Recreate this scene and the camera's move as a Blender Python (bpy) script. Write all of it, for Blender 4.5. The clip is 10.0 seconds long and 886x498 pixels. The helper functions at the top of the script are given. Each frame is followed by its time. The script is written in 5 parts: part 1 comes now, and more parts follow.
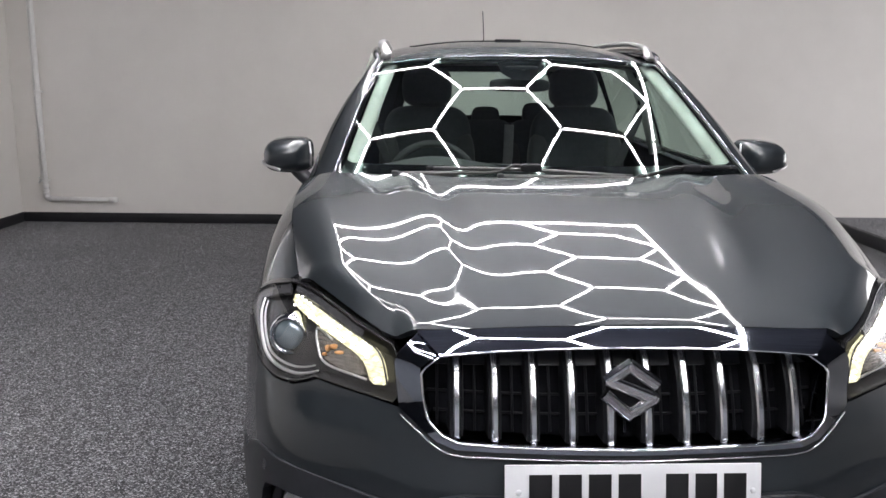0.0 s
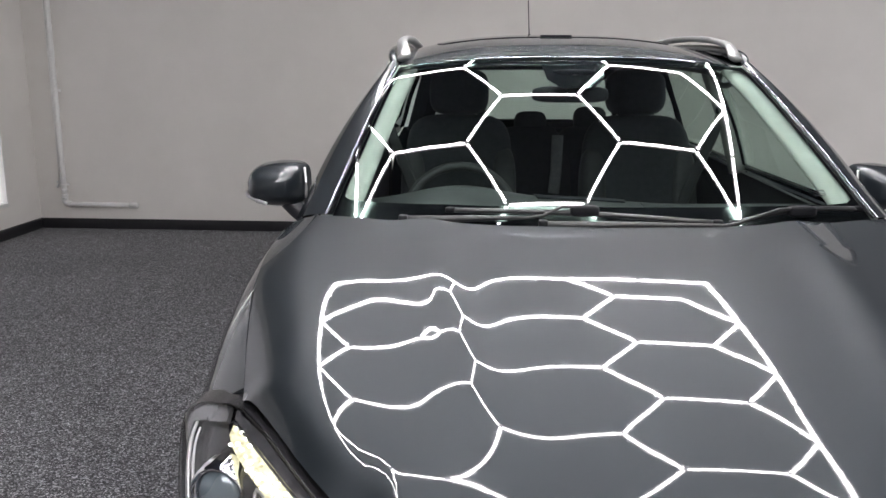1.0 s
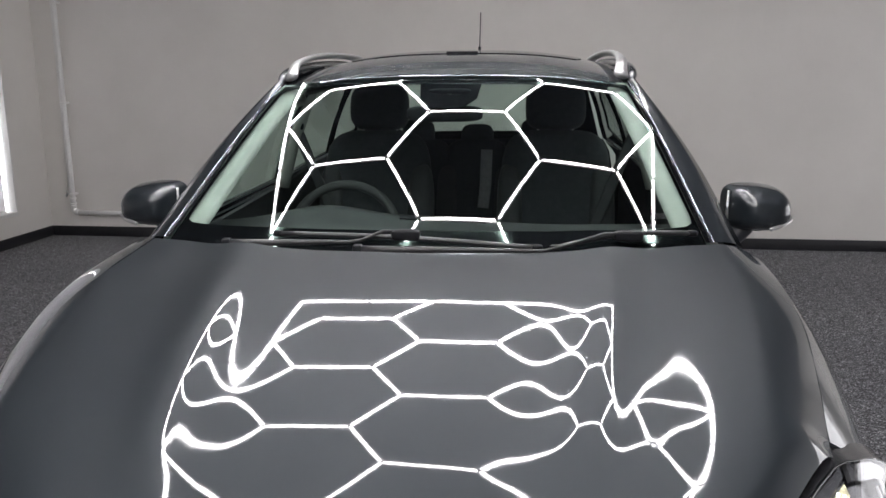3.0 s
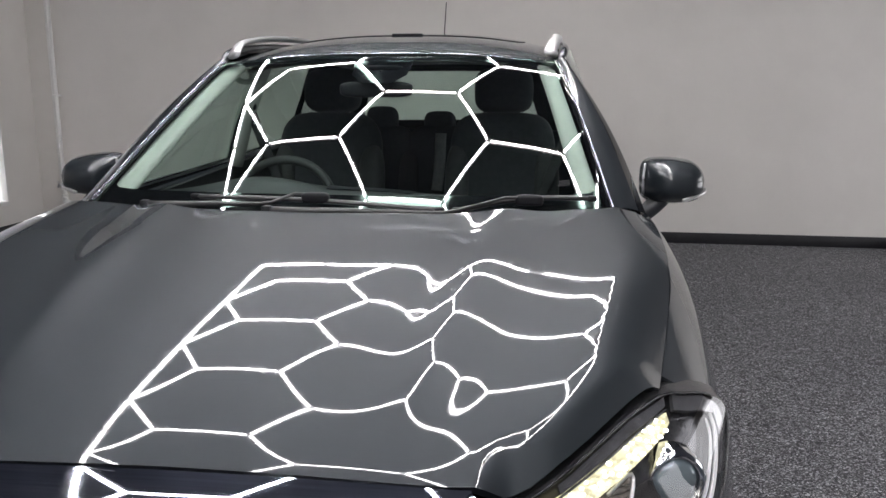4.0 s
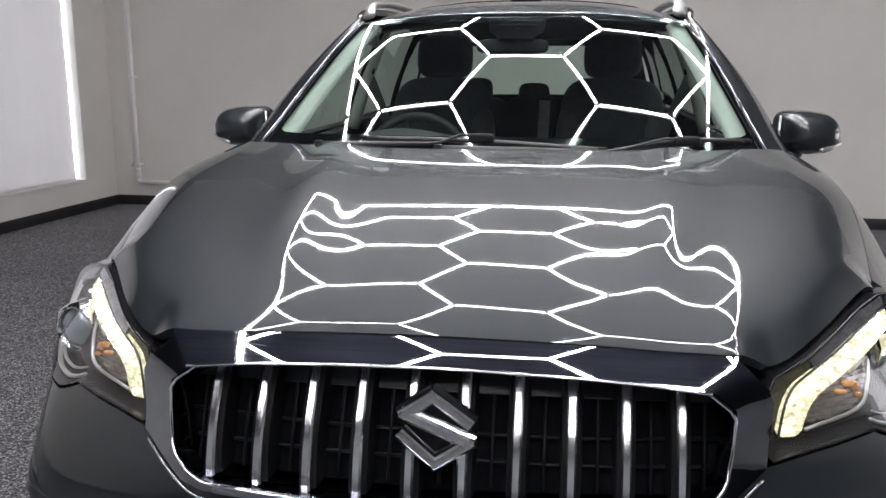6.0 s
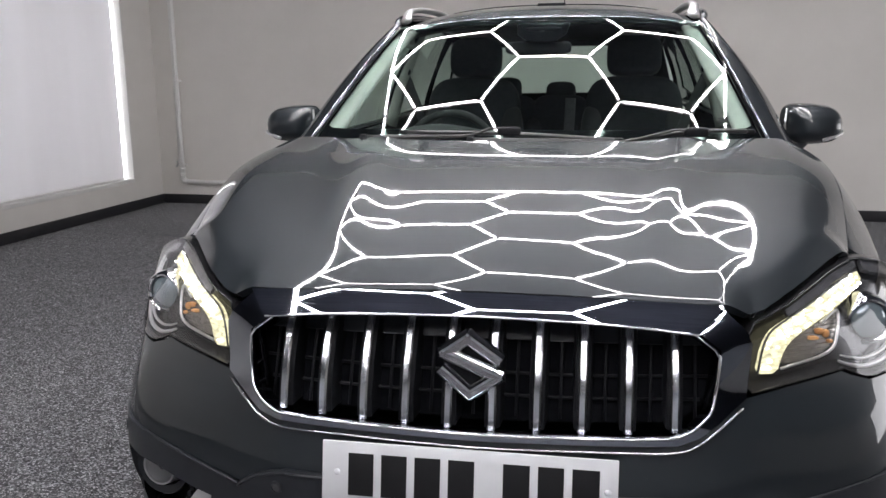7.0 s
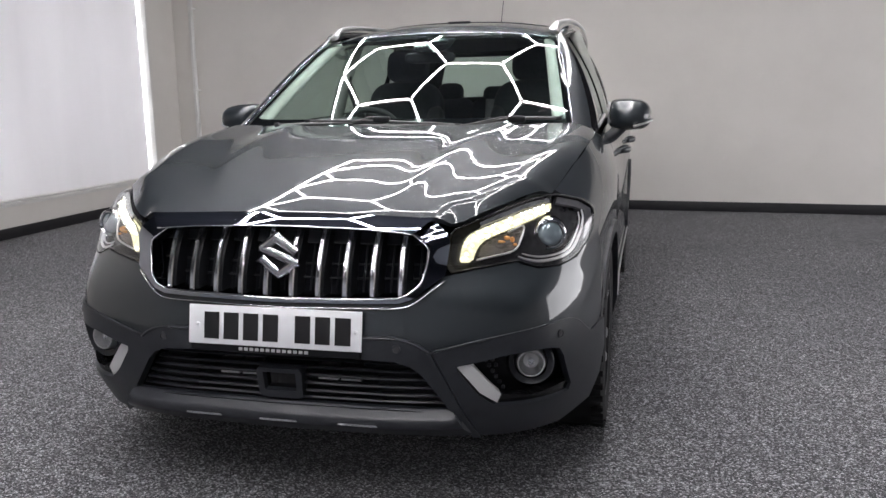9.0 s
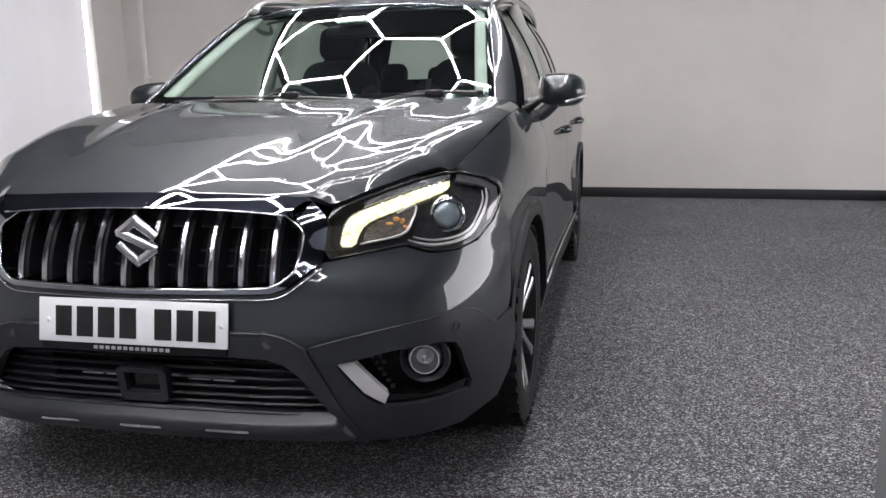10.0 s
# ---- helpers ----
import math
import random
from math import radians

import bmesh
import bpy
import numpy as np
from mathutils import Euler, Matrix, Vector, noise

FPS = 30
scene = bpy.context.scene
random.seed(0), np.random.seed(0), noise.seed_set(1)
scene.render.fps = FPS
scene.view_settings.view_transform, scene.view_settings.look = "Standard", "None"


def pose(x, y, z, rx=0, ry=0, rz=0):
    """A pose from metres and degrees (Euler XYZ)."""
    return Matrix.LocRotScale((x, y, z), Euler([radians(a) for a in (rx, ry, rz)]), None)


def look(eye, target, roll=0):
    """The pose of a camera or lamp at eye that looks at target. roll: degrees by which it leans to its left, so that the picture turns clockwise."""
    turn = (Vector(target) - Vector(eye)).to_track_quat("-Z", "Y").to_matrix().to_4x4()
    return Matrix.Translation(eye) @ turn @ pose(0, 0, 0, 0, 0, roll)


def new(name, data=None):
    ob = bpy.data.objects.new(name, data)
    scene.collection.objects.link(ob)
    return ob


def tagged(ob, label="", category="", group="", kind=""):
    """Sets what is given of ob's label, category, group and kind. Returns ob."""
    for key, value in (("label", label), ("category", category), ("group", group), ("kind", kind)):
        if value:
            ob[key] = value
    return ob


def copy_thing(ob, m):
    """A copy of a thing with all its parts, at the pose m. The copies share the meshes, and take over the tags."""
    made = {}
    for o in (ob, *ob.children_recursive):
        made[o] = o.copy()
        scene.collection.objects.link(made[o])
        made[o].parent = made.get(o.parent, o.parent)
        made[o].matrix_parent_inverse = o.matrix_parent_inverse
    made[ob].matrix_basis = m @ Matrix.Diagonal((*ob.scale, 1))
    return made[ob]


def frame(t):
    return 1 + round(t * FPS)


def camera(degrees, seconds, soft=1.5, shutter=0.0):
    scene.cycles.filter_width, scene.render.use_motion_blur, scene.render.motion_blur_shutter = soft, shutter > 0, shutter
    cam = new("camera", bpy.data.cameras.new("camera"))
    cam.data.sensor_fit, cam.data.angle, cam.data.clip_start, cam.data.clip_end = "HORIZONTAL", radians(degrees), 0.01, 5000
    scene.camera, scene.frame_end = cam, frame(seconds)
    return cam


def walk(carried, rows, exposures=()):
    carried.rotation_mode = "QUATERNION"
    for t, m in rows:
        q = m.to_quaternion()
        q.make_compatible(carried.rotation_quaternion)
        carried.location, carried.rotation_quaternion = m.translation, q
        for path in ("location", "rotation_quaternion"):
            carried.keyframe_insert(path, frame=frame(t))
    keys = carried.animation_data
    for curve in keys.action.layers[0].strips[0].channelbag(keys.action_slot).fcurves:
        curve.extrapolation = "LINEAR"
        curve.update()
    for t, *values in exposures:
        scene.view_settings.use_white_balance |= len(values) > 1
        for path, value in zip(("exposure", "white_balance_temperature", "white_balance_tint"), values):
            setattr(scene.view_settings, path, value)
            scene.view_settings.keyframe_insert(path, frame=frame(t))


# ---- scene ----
cam = camera(56.46, 10.0)
PATH = [
    (0, (-0.445, -1.531, 1.379), (-0.370, 0.428, 0.983), 0.49),
    (0.5, (-0.428, -1.166, 1.418), (-0.414, 0.791, 1.004), 0.28),
    (1, (-0.357, -0.846, 1.442), (-0.401, 1.109, 1.020), 0.16),
    (1.5, (-0.249, -0.706, 1.448), (-0.343, 1.248, 1.030), 0.09),
    (2, (-0.106, -0.723, 1.474), (-0.235, 1.228, 1.055), -0.12),
    (2.5, (0.053, -0.776, 1.488), (-0.108, 1.174, 1.072), -0.28),
    (3, (0.231, -0.807, 1.492), (0.044, 1.141, 1.078), -0.45),
    (3.2, (0.304, -0.817, 1.492), (0.109, 1.130, 1.078), -0.50),
    (4.3, (0.527, -0.902, 1.352), (0.299, 1.044, 0.952), -0.02),
    (4.5, (0.526, -0.918, 1.324), (0.286, 1.026, 0.920), -0.17),
    (5, (0.433, -0.956, 1.274), (0.180, 0.987, 0.872), -0.07),
    (5.5, (0.275, -1.011, 1.266), (0.006, 0.929, 0.861), 0.15),
    (6.8, (0.122, -1.245, 1.271), (-0.211, 0.684, 0.861), -0.34),
    (7, (0.207, -1.325, 1.264), (-0.151, 0.600, 0.858), -0.54),
    (7.5, (0.480, -1.538, 1.272), (0.065, 0.378, 0.875), -0.73),
    (8, (0.704, -1.752, 1.255), (0.241, 0.156, 0.872), -1.09),
    (8.5, (0.874, -1.972, 1.237), (0.397, -0.067, 0.858), -1.13),
    (9, (0.993, -2.057, 1.219), (0.523, -0.150, 0.840), -0.98),
    (9.5, (1.124, -1.975, 1.181), (0.672, -0.065, 0.797), -1.15),
    (10, (1.189, -1.763, 1.143), (0.756, 0.148, 0.745), -1.29),
]
walk(cam, [(t, look(eye, target, roll)) for t, eye, target, roll in PATH],
     [(0, 1.79), (1, 1.62), (2, 1.36), (2.5, 1.34), (3, 1.36), (4.5, 1.45), (5.5, 1.45), (7, 1.51), (8, 1.58), (9, 1.72), (10, 1.8)])

# ---- world, light ----
world = bpy.data.worlds.new("world")
scene.world = world
world.use_nodes = True
world.node_tree.nodes["Background"].inputs[0].default_value = (0.5, 0.55, 0.6, 1)
world.node_tree.nodes["Background"].inputs[1].default_value = 0.05
TUBE_LIGHT = 24.0      # the hexagon tubes
SKY_LIGHT = 4.1        # daylight behind the blind
FAR_LIGHT = 1.3        # glow of the unseen window added on the right
DRL_LIGHT = 4.5        # daytime running lights

# ---- materials ----
def material(name):
    m = bpy.data.materials.new(name)
    m.use_nodes = True
    n = m.node_tree.nodes
    return m, n, m.node_tree.links, n["Principled BSDF"]


def put(bsdf, **values):
    for key, value in values.items():
        socket = bsdf.inputs[key.replace("_", " ")]
        socket.default_value = (*value, 1) if isinstance(value, tuple) and len(value) == 3 else value


def noise_node(n, l, scale, detail=4.0, rough=0.6, space="Object", stretch=(1, 1, 1)):
    co = n.new("ShaderNodeTexCoord")
    mp = n.new("ShaderNodeMapping")
    mp.inputs["Scale"].default_value = stretch
    no = n.new("ShaderNodeTexNoise")
    no.inputs["Scale"].default_value, no.inputs["Detail"].default_value, no.inputs["Roughness"].default_value = scale, detail, rough
    l.new(co.outputs[space], mp.inputs[0])
    l.new(mp.outputs[0], no.inputs["Vector"])
    return no


def ramp(n, l, fac, stops):
    r = n.new("ShaderNodeValToRGB")
    els = r.color_ramp.elements
    while len(els) < len(stops):
        els.new(0.5)
    for e, (p, c) in zip(els, stops):
        e.position, e.color = p, (*c, 1)
    l.new(fac, r.inputs[0])
    return r


def bump(n, l, fac, bsdf, strength, distance=0.002):
    b = n.new("ShaderNodeBump")
    b.inputs["Strength"].default_value, b.inputs["Distance"].default_value = strength, distance
    l.new(fac, b.inputs["Height"])
    l.new(b.outputs[0], bsdf.inputs["Normal"])


def mottled(name, a, b, rough, scale=8.0, metallic=0.0, relief=0.0, fine=300.0, coat=0.0, spread=(0.3, 0.7), rough_vary=0.05, spec=0.5):
    """A surface whose colour wanders between a and b, with fine relief."""
    m, n, l, p = material(name)
    no = noise_node(n, l, scale, 6.0, 0.65)
    r = ramp(n, l, no.outputs[0], [(spread[0], a), (spread[1], b)])
    l.new(r.outputs[0], p.inputs["Base Color"])
    put(p, Metallic=metallic, Roughness=rough, Coat_Weight=coat, Coat_Roughness=0.03, Specular_IOR_Level=spec)
    mr = n.new("ShaderNodeMapRange")
    mr.inputs["To Min"].default_value, mr.inputs["To Max"].default_value = max(rough - rough_vary, 0.0), rough + rough_vary
    l.new(no.outputs[0], mr.inputs[0])
    l.new(mr.outputs[0], p.inputs["Roughness"])
    if relief:
        bump(n, l, noise_node(n, l, fine, 3.0).outputs[0], p, relief, 0.001)
    return m


def make_paint():
    m, n, l, p = material("grey_metallic_paint")
    flake = noise_node(n, l, 2600.0, 2.0, 0.5)
    haze = noise_node(n, l, 2.2, 3.0, 0.5)
    mix = n.new("ShaderNodeMath")
    mix.operation = "MULTIPLY_ADD"
    mix.inputs[1].default_value = 0.35
    l.new(haze.outputs[0], mix.inputs[0])
    l.new(flake.outputs[0], mix.inputs[2])
    r = ramp(n, l, mix.outputs[0], [(0.35, (0.0084, 0.0124, 0.0162)), (0.95, (0.0134, 0.0195, 0.0256))])
    l.new(r.outputs[0], p.inputs["Base Color"])
    put(p, Metallic=0.35, Roughness=0.5, Coat_Weight=1.0, Coat_Roughness=0.036, Coat_IOR=1.55)
    return m


def make_carpet():
    m, n, l, p = material("grey_loop_carpet")
    co = n.new("ShaderNodeTexCoord")
    def specks(scale, stretch):
        mp = n.new("ShaderNodeMapping")
        mp.inputs["Scale"].default_value = stretch
        vo = n.new("ShaderNodeTexVoronoi")
        vo.inputs["Scale"].default_value = scale
        one = n.new("ShaderNodeSeparateColor")
        l.new(co.outputs["Object"], mp.inputs[0])
        l.new(mp.outputs[0], vo.inputs["Vector"])
        l.new(vo.outputs["Color"], one.inputs[0])
        return one.outputs[0], vo.outputs["Distance"]
    tuft, height = specks(180.0, (1, 1.25, 1))
    grain, _ = specks(380.0, (1, 1, 1))
    clump = noise_node(n, l, 26.0, 3.0, 0.6)
    wide = noise_node(n, l, 1.1, 4.0, 0.6)
    a = ramp(n, l, tuft, [(0.0, (0.021, 0.021, 0.024)), (0.45, (0.056, 0.0555, 0.061)), (0.75, (0.177, 0.176, 0.190)), (1.0, (0.50, 0.495, 0.526))])
    b = ramp(n, l, grain, [(0.0, (0.35, 0.35, 0.35)), (1.0, (1.75, 1.75, 1.75))])
    c = ramp(n, l, clump.outputs[0], [(0.3, (0.70, 0.70, 0.70)), (0.7, (1.30, 1.30, 1.30))])
    d = ramp(n, l, wide.outputs[0], [(0.3, (0.86, 0.86, 0.87)), (0.7, (1.14, 1.14, 1.12))])
    prev = a.outputs[0]
    for other in (b, c, d):
        mx = n.new("ShaderNodeMix")
        mx.data_type, mx.blend_type = "RGBA", "MULTIPLY"
        mx.inputs["Factor"].default_value = 1.0
        l.new(prev, mx.inputs["A"])
        l.new(other.outputs[0], mx.inputs["B"])
        prev = mx.outputs["Result"]
    l.new(prev, p.inputs["Base Color"])
    put(p, Roughness=0.95, Specular_IOR_Level=0.1, Sheen_Weight=0.1, Sheen_Roughness=0.6)
    bump(n, l, height, p, 0.25, 0.003)
    return m


def make_glass(name, tint, base_gloss=0.0, rough=0.0):
    """Thin glass: what lies behind shows through its tint, with a mirror's gloss by the angle."""
    m, n, l, p = material(name)
    n.remove(p)
    clear = n.new("ShaderNodeBsdfTransparent")
    clear.inputs[0].default_value = (*tint, 1)
    gloss = n.new("ShaderNodeBsdfGlossy")
    gloss.inputs["Color"].default_value = (1, 1, 1, 1)
    gloss.inputs["Roughness"].default_value = rough
    lw = n.new("ShaderNodeLayerWeight")
    lw.inputs["Blend"].default_value = 0.5
    power = n.new("ShaderNodeMath")
    power.operation = "POWER"
    power.inputs[1].default_value = 5.0
    l.new(lw.outputs["Facing"], power.inputs[0])
    add = n.new("ShaderNodeMath")
    add.operation = "MULTIPLY_ADD"
    add.inputs[1].default_value, add.inputs[2].default_value = 0.95, 0.046 + base_gloss
    l.new(power.outputs[0], add.inputs[0])
    mix = n.new("ShaderNodeMixShader")
    l.new(add.outputs[0], mix.inputs[0])
    l.new(clear.outputs[0], mix.inputs[1])
    l.new(gloss.outputs[0], mix.inputs[2])
    l.new(mix.outputs[0], n["Material Output"].inputs[0])
    return m


def make_glow(name, colour, strength, base=0.9):
    m, n, l, p = material(name)
    put(p, Base_Color=(base, base, base), Emission_Color=colour, Emission_Strength=strength, Roughness=0.4)
    return m


def make_ribbed_glow(name, colour, strength):
    """A lit strip behind a fine faceted lens: its glow is broken up into small bright and dull cells."""
    m, n, l, p = material(name)
    cells = n.new("ShaderNodeTexVoronoi")
    co = n.new("ShaderNodeTexCoord")
    mp = n.new("ShaderNodeMapping")
    mp.inputs["Scale"].default_value = (0.6, 1, 1.7)
    cells.inputs["Scale"].default_value = 170.0
    one = n.new("ShaderNodeSeparateColor")
    l.new(co.outputs["Object"], mp.inputs[0])
    l.new(mp.outputs[0], cells.inputs["Vector"])
    l.new(cells.outputs["Color"], one.inputs[0])
    gain = n.new("ShaderNodeMapRange")
    gain.inputs["To Min"].default_value, gain.inputs["To Max"].default_value = 0.35 * strength, 1.25 * strength
    l.new(one.outputs[0], gain.inputs[0])
    l.new(gain.outputs[0], p.inputs["Emission Strength"])
    put(p, Base_Color=(0.30, 0.28, 0.20), Emission_Color=colour, Roughness=0.2)
    bump(n, l, cells.outputs["Distance"], p, 0.5, 0.002)
    return m


def make_blind():
    m, n, l, p = material("translucent_roller_blind")
    n.remove(p)
    weave = noise_node(n, l, 500.0, 2.0, 0.5, stretch=(1, 1, 0.15))
    fold = noise_node(n, l, 1.2, 3.0, 0.5, stretch=(1, 1.5, 0.3))
    r = ramp(n, l, fold.outputs[0], [(0.3, (0.74, 0.73, 0.74)), (0.7, (0.82, 0.81, 0.82))])
    d = n.new("ShaderNodeBsdfDiffuse")
    t = n.new("ShaderNodeBsdfTranslucent")
    l.new(r.outputs[0], d.inputs[0])
    l.new(r.outputs[0], t.inputs[0])
    b = n.new("ShaderNodeBump")
    b.inputs["Strength"].default_value, b.inputs["Distance"].default_value = 0.2, 0.001
    l.new(weave.outputs[0], b.inputs["Height"])
    l.new(b.outputs[0], d.inputs["Normal"])
    mix = n.new("ShaderNodeMixShader")
    mix.inputs[0].default_value = 0.12
    l.new(d.outputs[0], mix.inputs[1])
    l.new(t.outputs[0], mix.inputs[2])
    l.new(mix.outputs[0], n["Material Output"].inputs[0])
    return m


def make_streaked_chrome():
    """Dark chrome whose gloss is drawn out into fine streaks along x."""
    m, n, l, p = material("streaked_dark_chrome")
    fine = noise_node(n, l, 1.0, 6.0, 0.7, stretch=(3.0, 260.0, 260.0))
    wide = noise_node(n, l, 1.0, 3.0, 0.5, stretch=(2.0, 14.0, 40.0))
    mix = n.new("ShaderNodeMath")
    mix.operation = "MULTIPLY"
    l.new(fine.outputs[0], mix.inputs[0])
    l.new(wide.outputs[0], mix.inputs[1])
    r = ramp(n, l, mix.outputs[0], [(0.10, (0.34, 0.37, 0.44)), (0.45, (0.66, 0.68, 0.74))])
    l.new(r.outputs[0], p.inputs["Base Color"])
    mr = n.new("ShaderNodeMapRange")
    mr.inputs["To Min"].default_value, mr.inputs["To Max"].default_value = 0.008, 0.055
    l.new(fine.outputs[0], mr.inputs[0])
    l.new(mr.outputs[0], p.inputs["Roughness"])
    put(p, Metallic=1.0)
    return m


PAINT = make_paint()
CARPET = make_carpet()
WALL = mottled("off_white_wall_paint", (0.73, 0.70, 0.663), (0.79, 0.76, 0.722), 0.85, 1.4, relief=0.12, fine=160.0)
FRONTWALL = mottled("pale_blue_grey_wall_paint", (0.68, 0.71, 0.76), (0.73, 0.76, 0.81), 0.8, 2.0, relief=0.1)
CEILING = mottled("dark_ceiling_paint", (0.016, 0.019, 0.030), (0.024, 0.027, 0.040), 0.8, 3.0, relief=0.1)
SKIRT = mottled("black_skirting_paint", (0.012, 0.012, 0.015), (0.022, 0.022, 0.025), 0.45, 6.0)
PIPE = mottled("painted_pipe", (0.80, 0.79, 0.77), (0.86, 0.85, 0.83), 0.5, 9.0)
SILLPAINT = mottled("window_reveal_paint", (0.71, 0.70, 0.68), (0.78, 0.77, 0.75), 0.6, 4.0, relief=0.05)
BLIND = make_blind()
SKYGLOW = make_glow("daylight", (0.93, 0.95, 1.0), SKY_LIGHT)
FILLRIGHT = make_glow("daylight_far_side", (0.97, 0.96, 1.0), FAR_LIGHT)
TUBE = make_glow("light_tube", (1.0, 0.972, 0.99), TUBE_LIGHT)
CAP = mottled("white_connector", (0.7, 0.7, 0.7), (0.8, 0.8, 0.8), 0.4)
CHROME = mottled("chrome", (0.74, 0.75, 0.78), (0.80, 0.81, 0.84), 0.03, 3.0, metallic=1.0, rough_vary=0.015)
DARKCHROME = mottled("dark_chrome", (0.46, 0.48, 0.54), (0.53, 0.55, 0.62), 0.03, 3.0, metallic=1.0, rough_vary=0.012)
BEZELMETAL = mottled("smoked_chrome", (0.30, 0.32, 0.37), (0.36, 0.38, 0.43), 0.05, 6.0, metallic=1.0, rough_vary=0.02)
BARCHROME = mottled("satin_chrome", (0.66, 0.67, 0.69), (0.76, 0.77, 0.79), 0.19, 30.0, metallic=1.0, rough_vary=0.06)
LAMPBLACK = mottled("dark_lamp_plastic", (0.026, 0.026, 0.029), (0.055, 0.055, 0.059), 0.2, 60.0, metallic=0.4)
LAMPSILVER = mottled("bright_lamp_reflector", (0.34, 0.34, 0.36), (0.70, 0.70, 0.72), 0.16, 45.0, metallic=0.9, relief=0.2, fine=160.0)
EMBLEM = mottled("polished_silver", (0.60, 0.61, 0.63), (0.68, 0.69, 0.71), 0.09, 12.0, metallic=1.0)
BLADE = mottled("bright_silver_paint", (0.70, 0.70, 0.70), (0.73, 0.73, 0.73), 0.28, 9.0, metallic=0.35, rough_vary=0.01)
SATIN = mottled("satin_silver", (0.62, 0.62, 0.62), (0.70, 0.70, 0.70), 0.32, 5.0, metallic=0.85)
CLADDING = mottled("dark_grey_grained_plastic", (0.0140, 0.0160, 0.0205), (0.0205, 0.0230, 0.0290), 0.42, 30.0, relief=0.15, fine=900.0)
SKIDGREY = mottled("grey_skid_plate_plastic", (0.0205, 0.0225, 0.0275), (0.0290, 0.0312, 0.0375), 0.40, 20.0, relief=0.1, fine=900.0)
BLACK = mottled("black_plastic", (0.0058, 0.0062, 0.0078), (0.0098, 0.0104, 0.0128), 0.55, 20.0, spec=0.2)
GLOSSBLACK = mottled("gloss_black", (0.003, 0.003, 0.0035), (0.005, 0.005, 0.006), 0.06, 4.0, spec=0.4)
VOID = mottled("unlit_black", (0.0045, 0.005, 0.0068), (0.0065, 0.007, 0.0092), 0.9, spec=0.1)
RUBBER = mottled("tyre_rubber", (0.006, 0.006, 0.007), (0.012, 0.012, 0.013), 0.8, 25.0, relief=0.3, fine=400.0)
ALLOY = mottled("machined_alloy", (0.52, 0.52, 0.53), (0.60, 0.60, 0.61), 0.28, 8.0, metallic=0.9)
ALLOYDARK = mottled("dark_alloy", (0.02, 0.02, 0.022), (0.035, 0.035, 0.037), 0.35, 8.0, metallic=0.3)
DASH = mottled("dark_dashboard_vinyl", (0.020, 0.022, 0.022), (0.030, 0.032, 0.032), 0.65, 14.0, spec=0.3, relief=0.25, fine=700.0)
FABRIC = mottled("dark_seat_fabric", (0.020, 0.023, 0.025), (0.030, 0.033, 0.035), 0.9, 40.0, spec=0.3, relief=0.3, fine=900.0)
TRIMLIGHT = mottled("pale_pillar_trim", (0.26, 0.27, 0.25), (0.33, 0.34, 0.31), 0.7, 10.0)
HEADLINER = mottled("grey_roof_lining", (0.10, 0.10, 0.095), (0.14, 0.14, 0.13), 0.9, 30.0)
BELT = mottled("grey_webbing", (0.12, 0.12, 0.12), (0.17, 0.17, 0.17), 0.8, 60.0)
PLATEWHITE = mottled("white_reflective_plate", (0.74, 0.75, 0.78), (0.79, 0.80, 0.83), 0.25, 5.0, coat=0.4)
PLATEBLACK = mottled("black_plate_print", (0.008, 0.008, 0.009), (0.012, 0.012, 0.013), 0.3, 5.0)
GLASS = make_glass("green_tinted_windscreen_glass", (0.70, 0.84, 0.79), 0.0)
SIDEGLASS = make_glass("side_window_glass", (0.72, 0.78, 0.74), 0.0)
LENS = make_glass("clear_lamp_lens", (0.97, 0.97, 0.98), 0.0)
DRL = make_ribbed_glow("led_strip", (1.0, 0.94, 0.58), 0.09 * DRL_LIGHT)
AMBER = mottled("clear_ribbed_reflector", (0.18, 0.165, 0.15), (0.55, 0.51, 0.47), 0.22, 90.0, metallic=0.7, relief=0.5, fine=250.0)
LAMPGLASS, _n, _l, _p = material("projector_lens_glass")
put(_p, Base_Color=(0.20, 0.25, 0.28), Roughness=0.04, Metallic=0.35, Specular_IOR_Level=0.9, Coat_Weight=1.0)
ORANGE = mottled("amber_bulb", (0.60, 0.27, 0.09), (0.75, 0.40, 0.16), 0.25, 60.0)
LED = make_glow("led_cell", (1.0, 0.98, 0.90), 0.6 * DRL_LIGHT)
WIPERGREY = mottled("worn_wiper_paint", (0.026, 0.026, 0.028), (0.038, 0.038, 0.040), 0.34, 40.0)
SHELL = mottled("smoky_lamp_shell", (0.05, 0.05, 0.054), (0.08, 0.08, 0.085), 0.12, 20.0, coat=0.6)
STONE = mottled("grey_painted_stand", (0.13, 0.13, 0.135), (0.17, 0.17, 0.175), 0.5, 6.0)


# ---- mesh helpers ----
def mesh_ob(name, verts, faces, mat, parent=None, label="", normals=None, smooth=True):
    me = bpy.data.meshes.new(name)
    me.from_pydata([tuple(v) for v in verts], [], faces)
    me.materials.append(mat)
    if smooth:
        me.polygons.foreach_set("use_smooth", [True] * len(me.polygons))
    me.update()
    if normals is not None:
        me.normals_split_custom_set_from_vertices([tuple(v) for v in normals])
    ob = new(name, me)
    if parent is not None:
        ob.parent = parent
    if label:
        tagged(ob, label)
    return ob


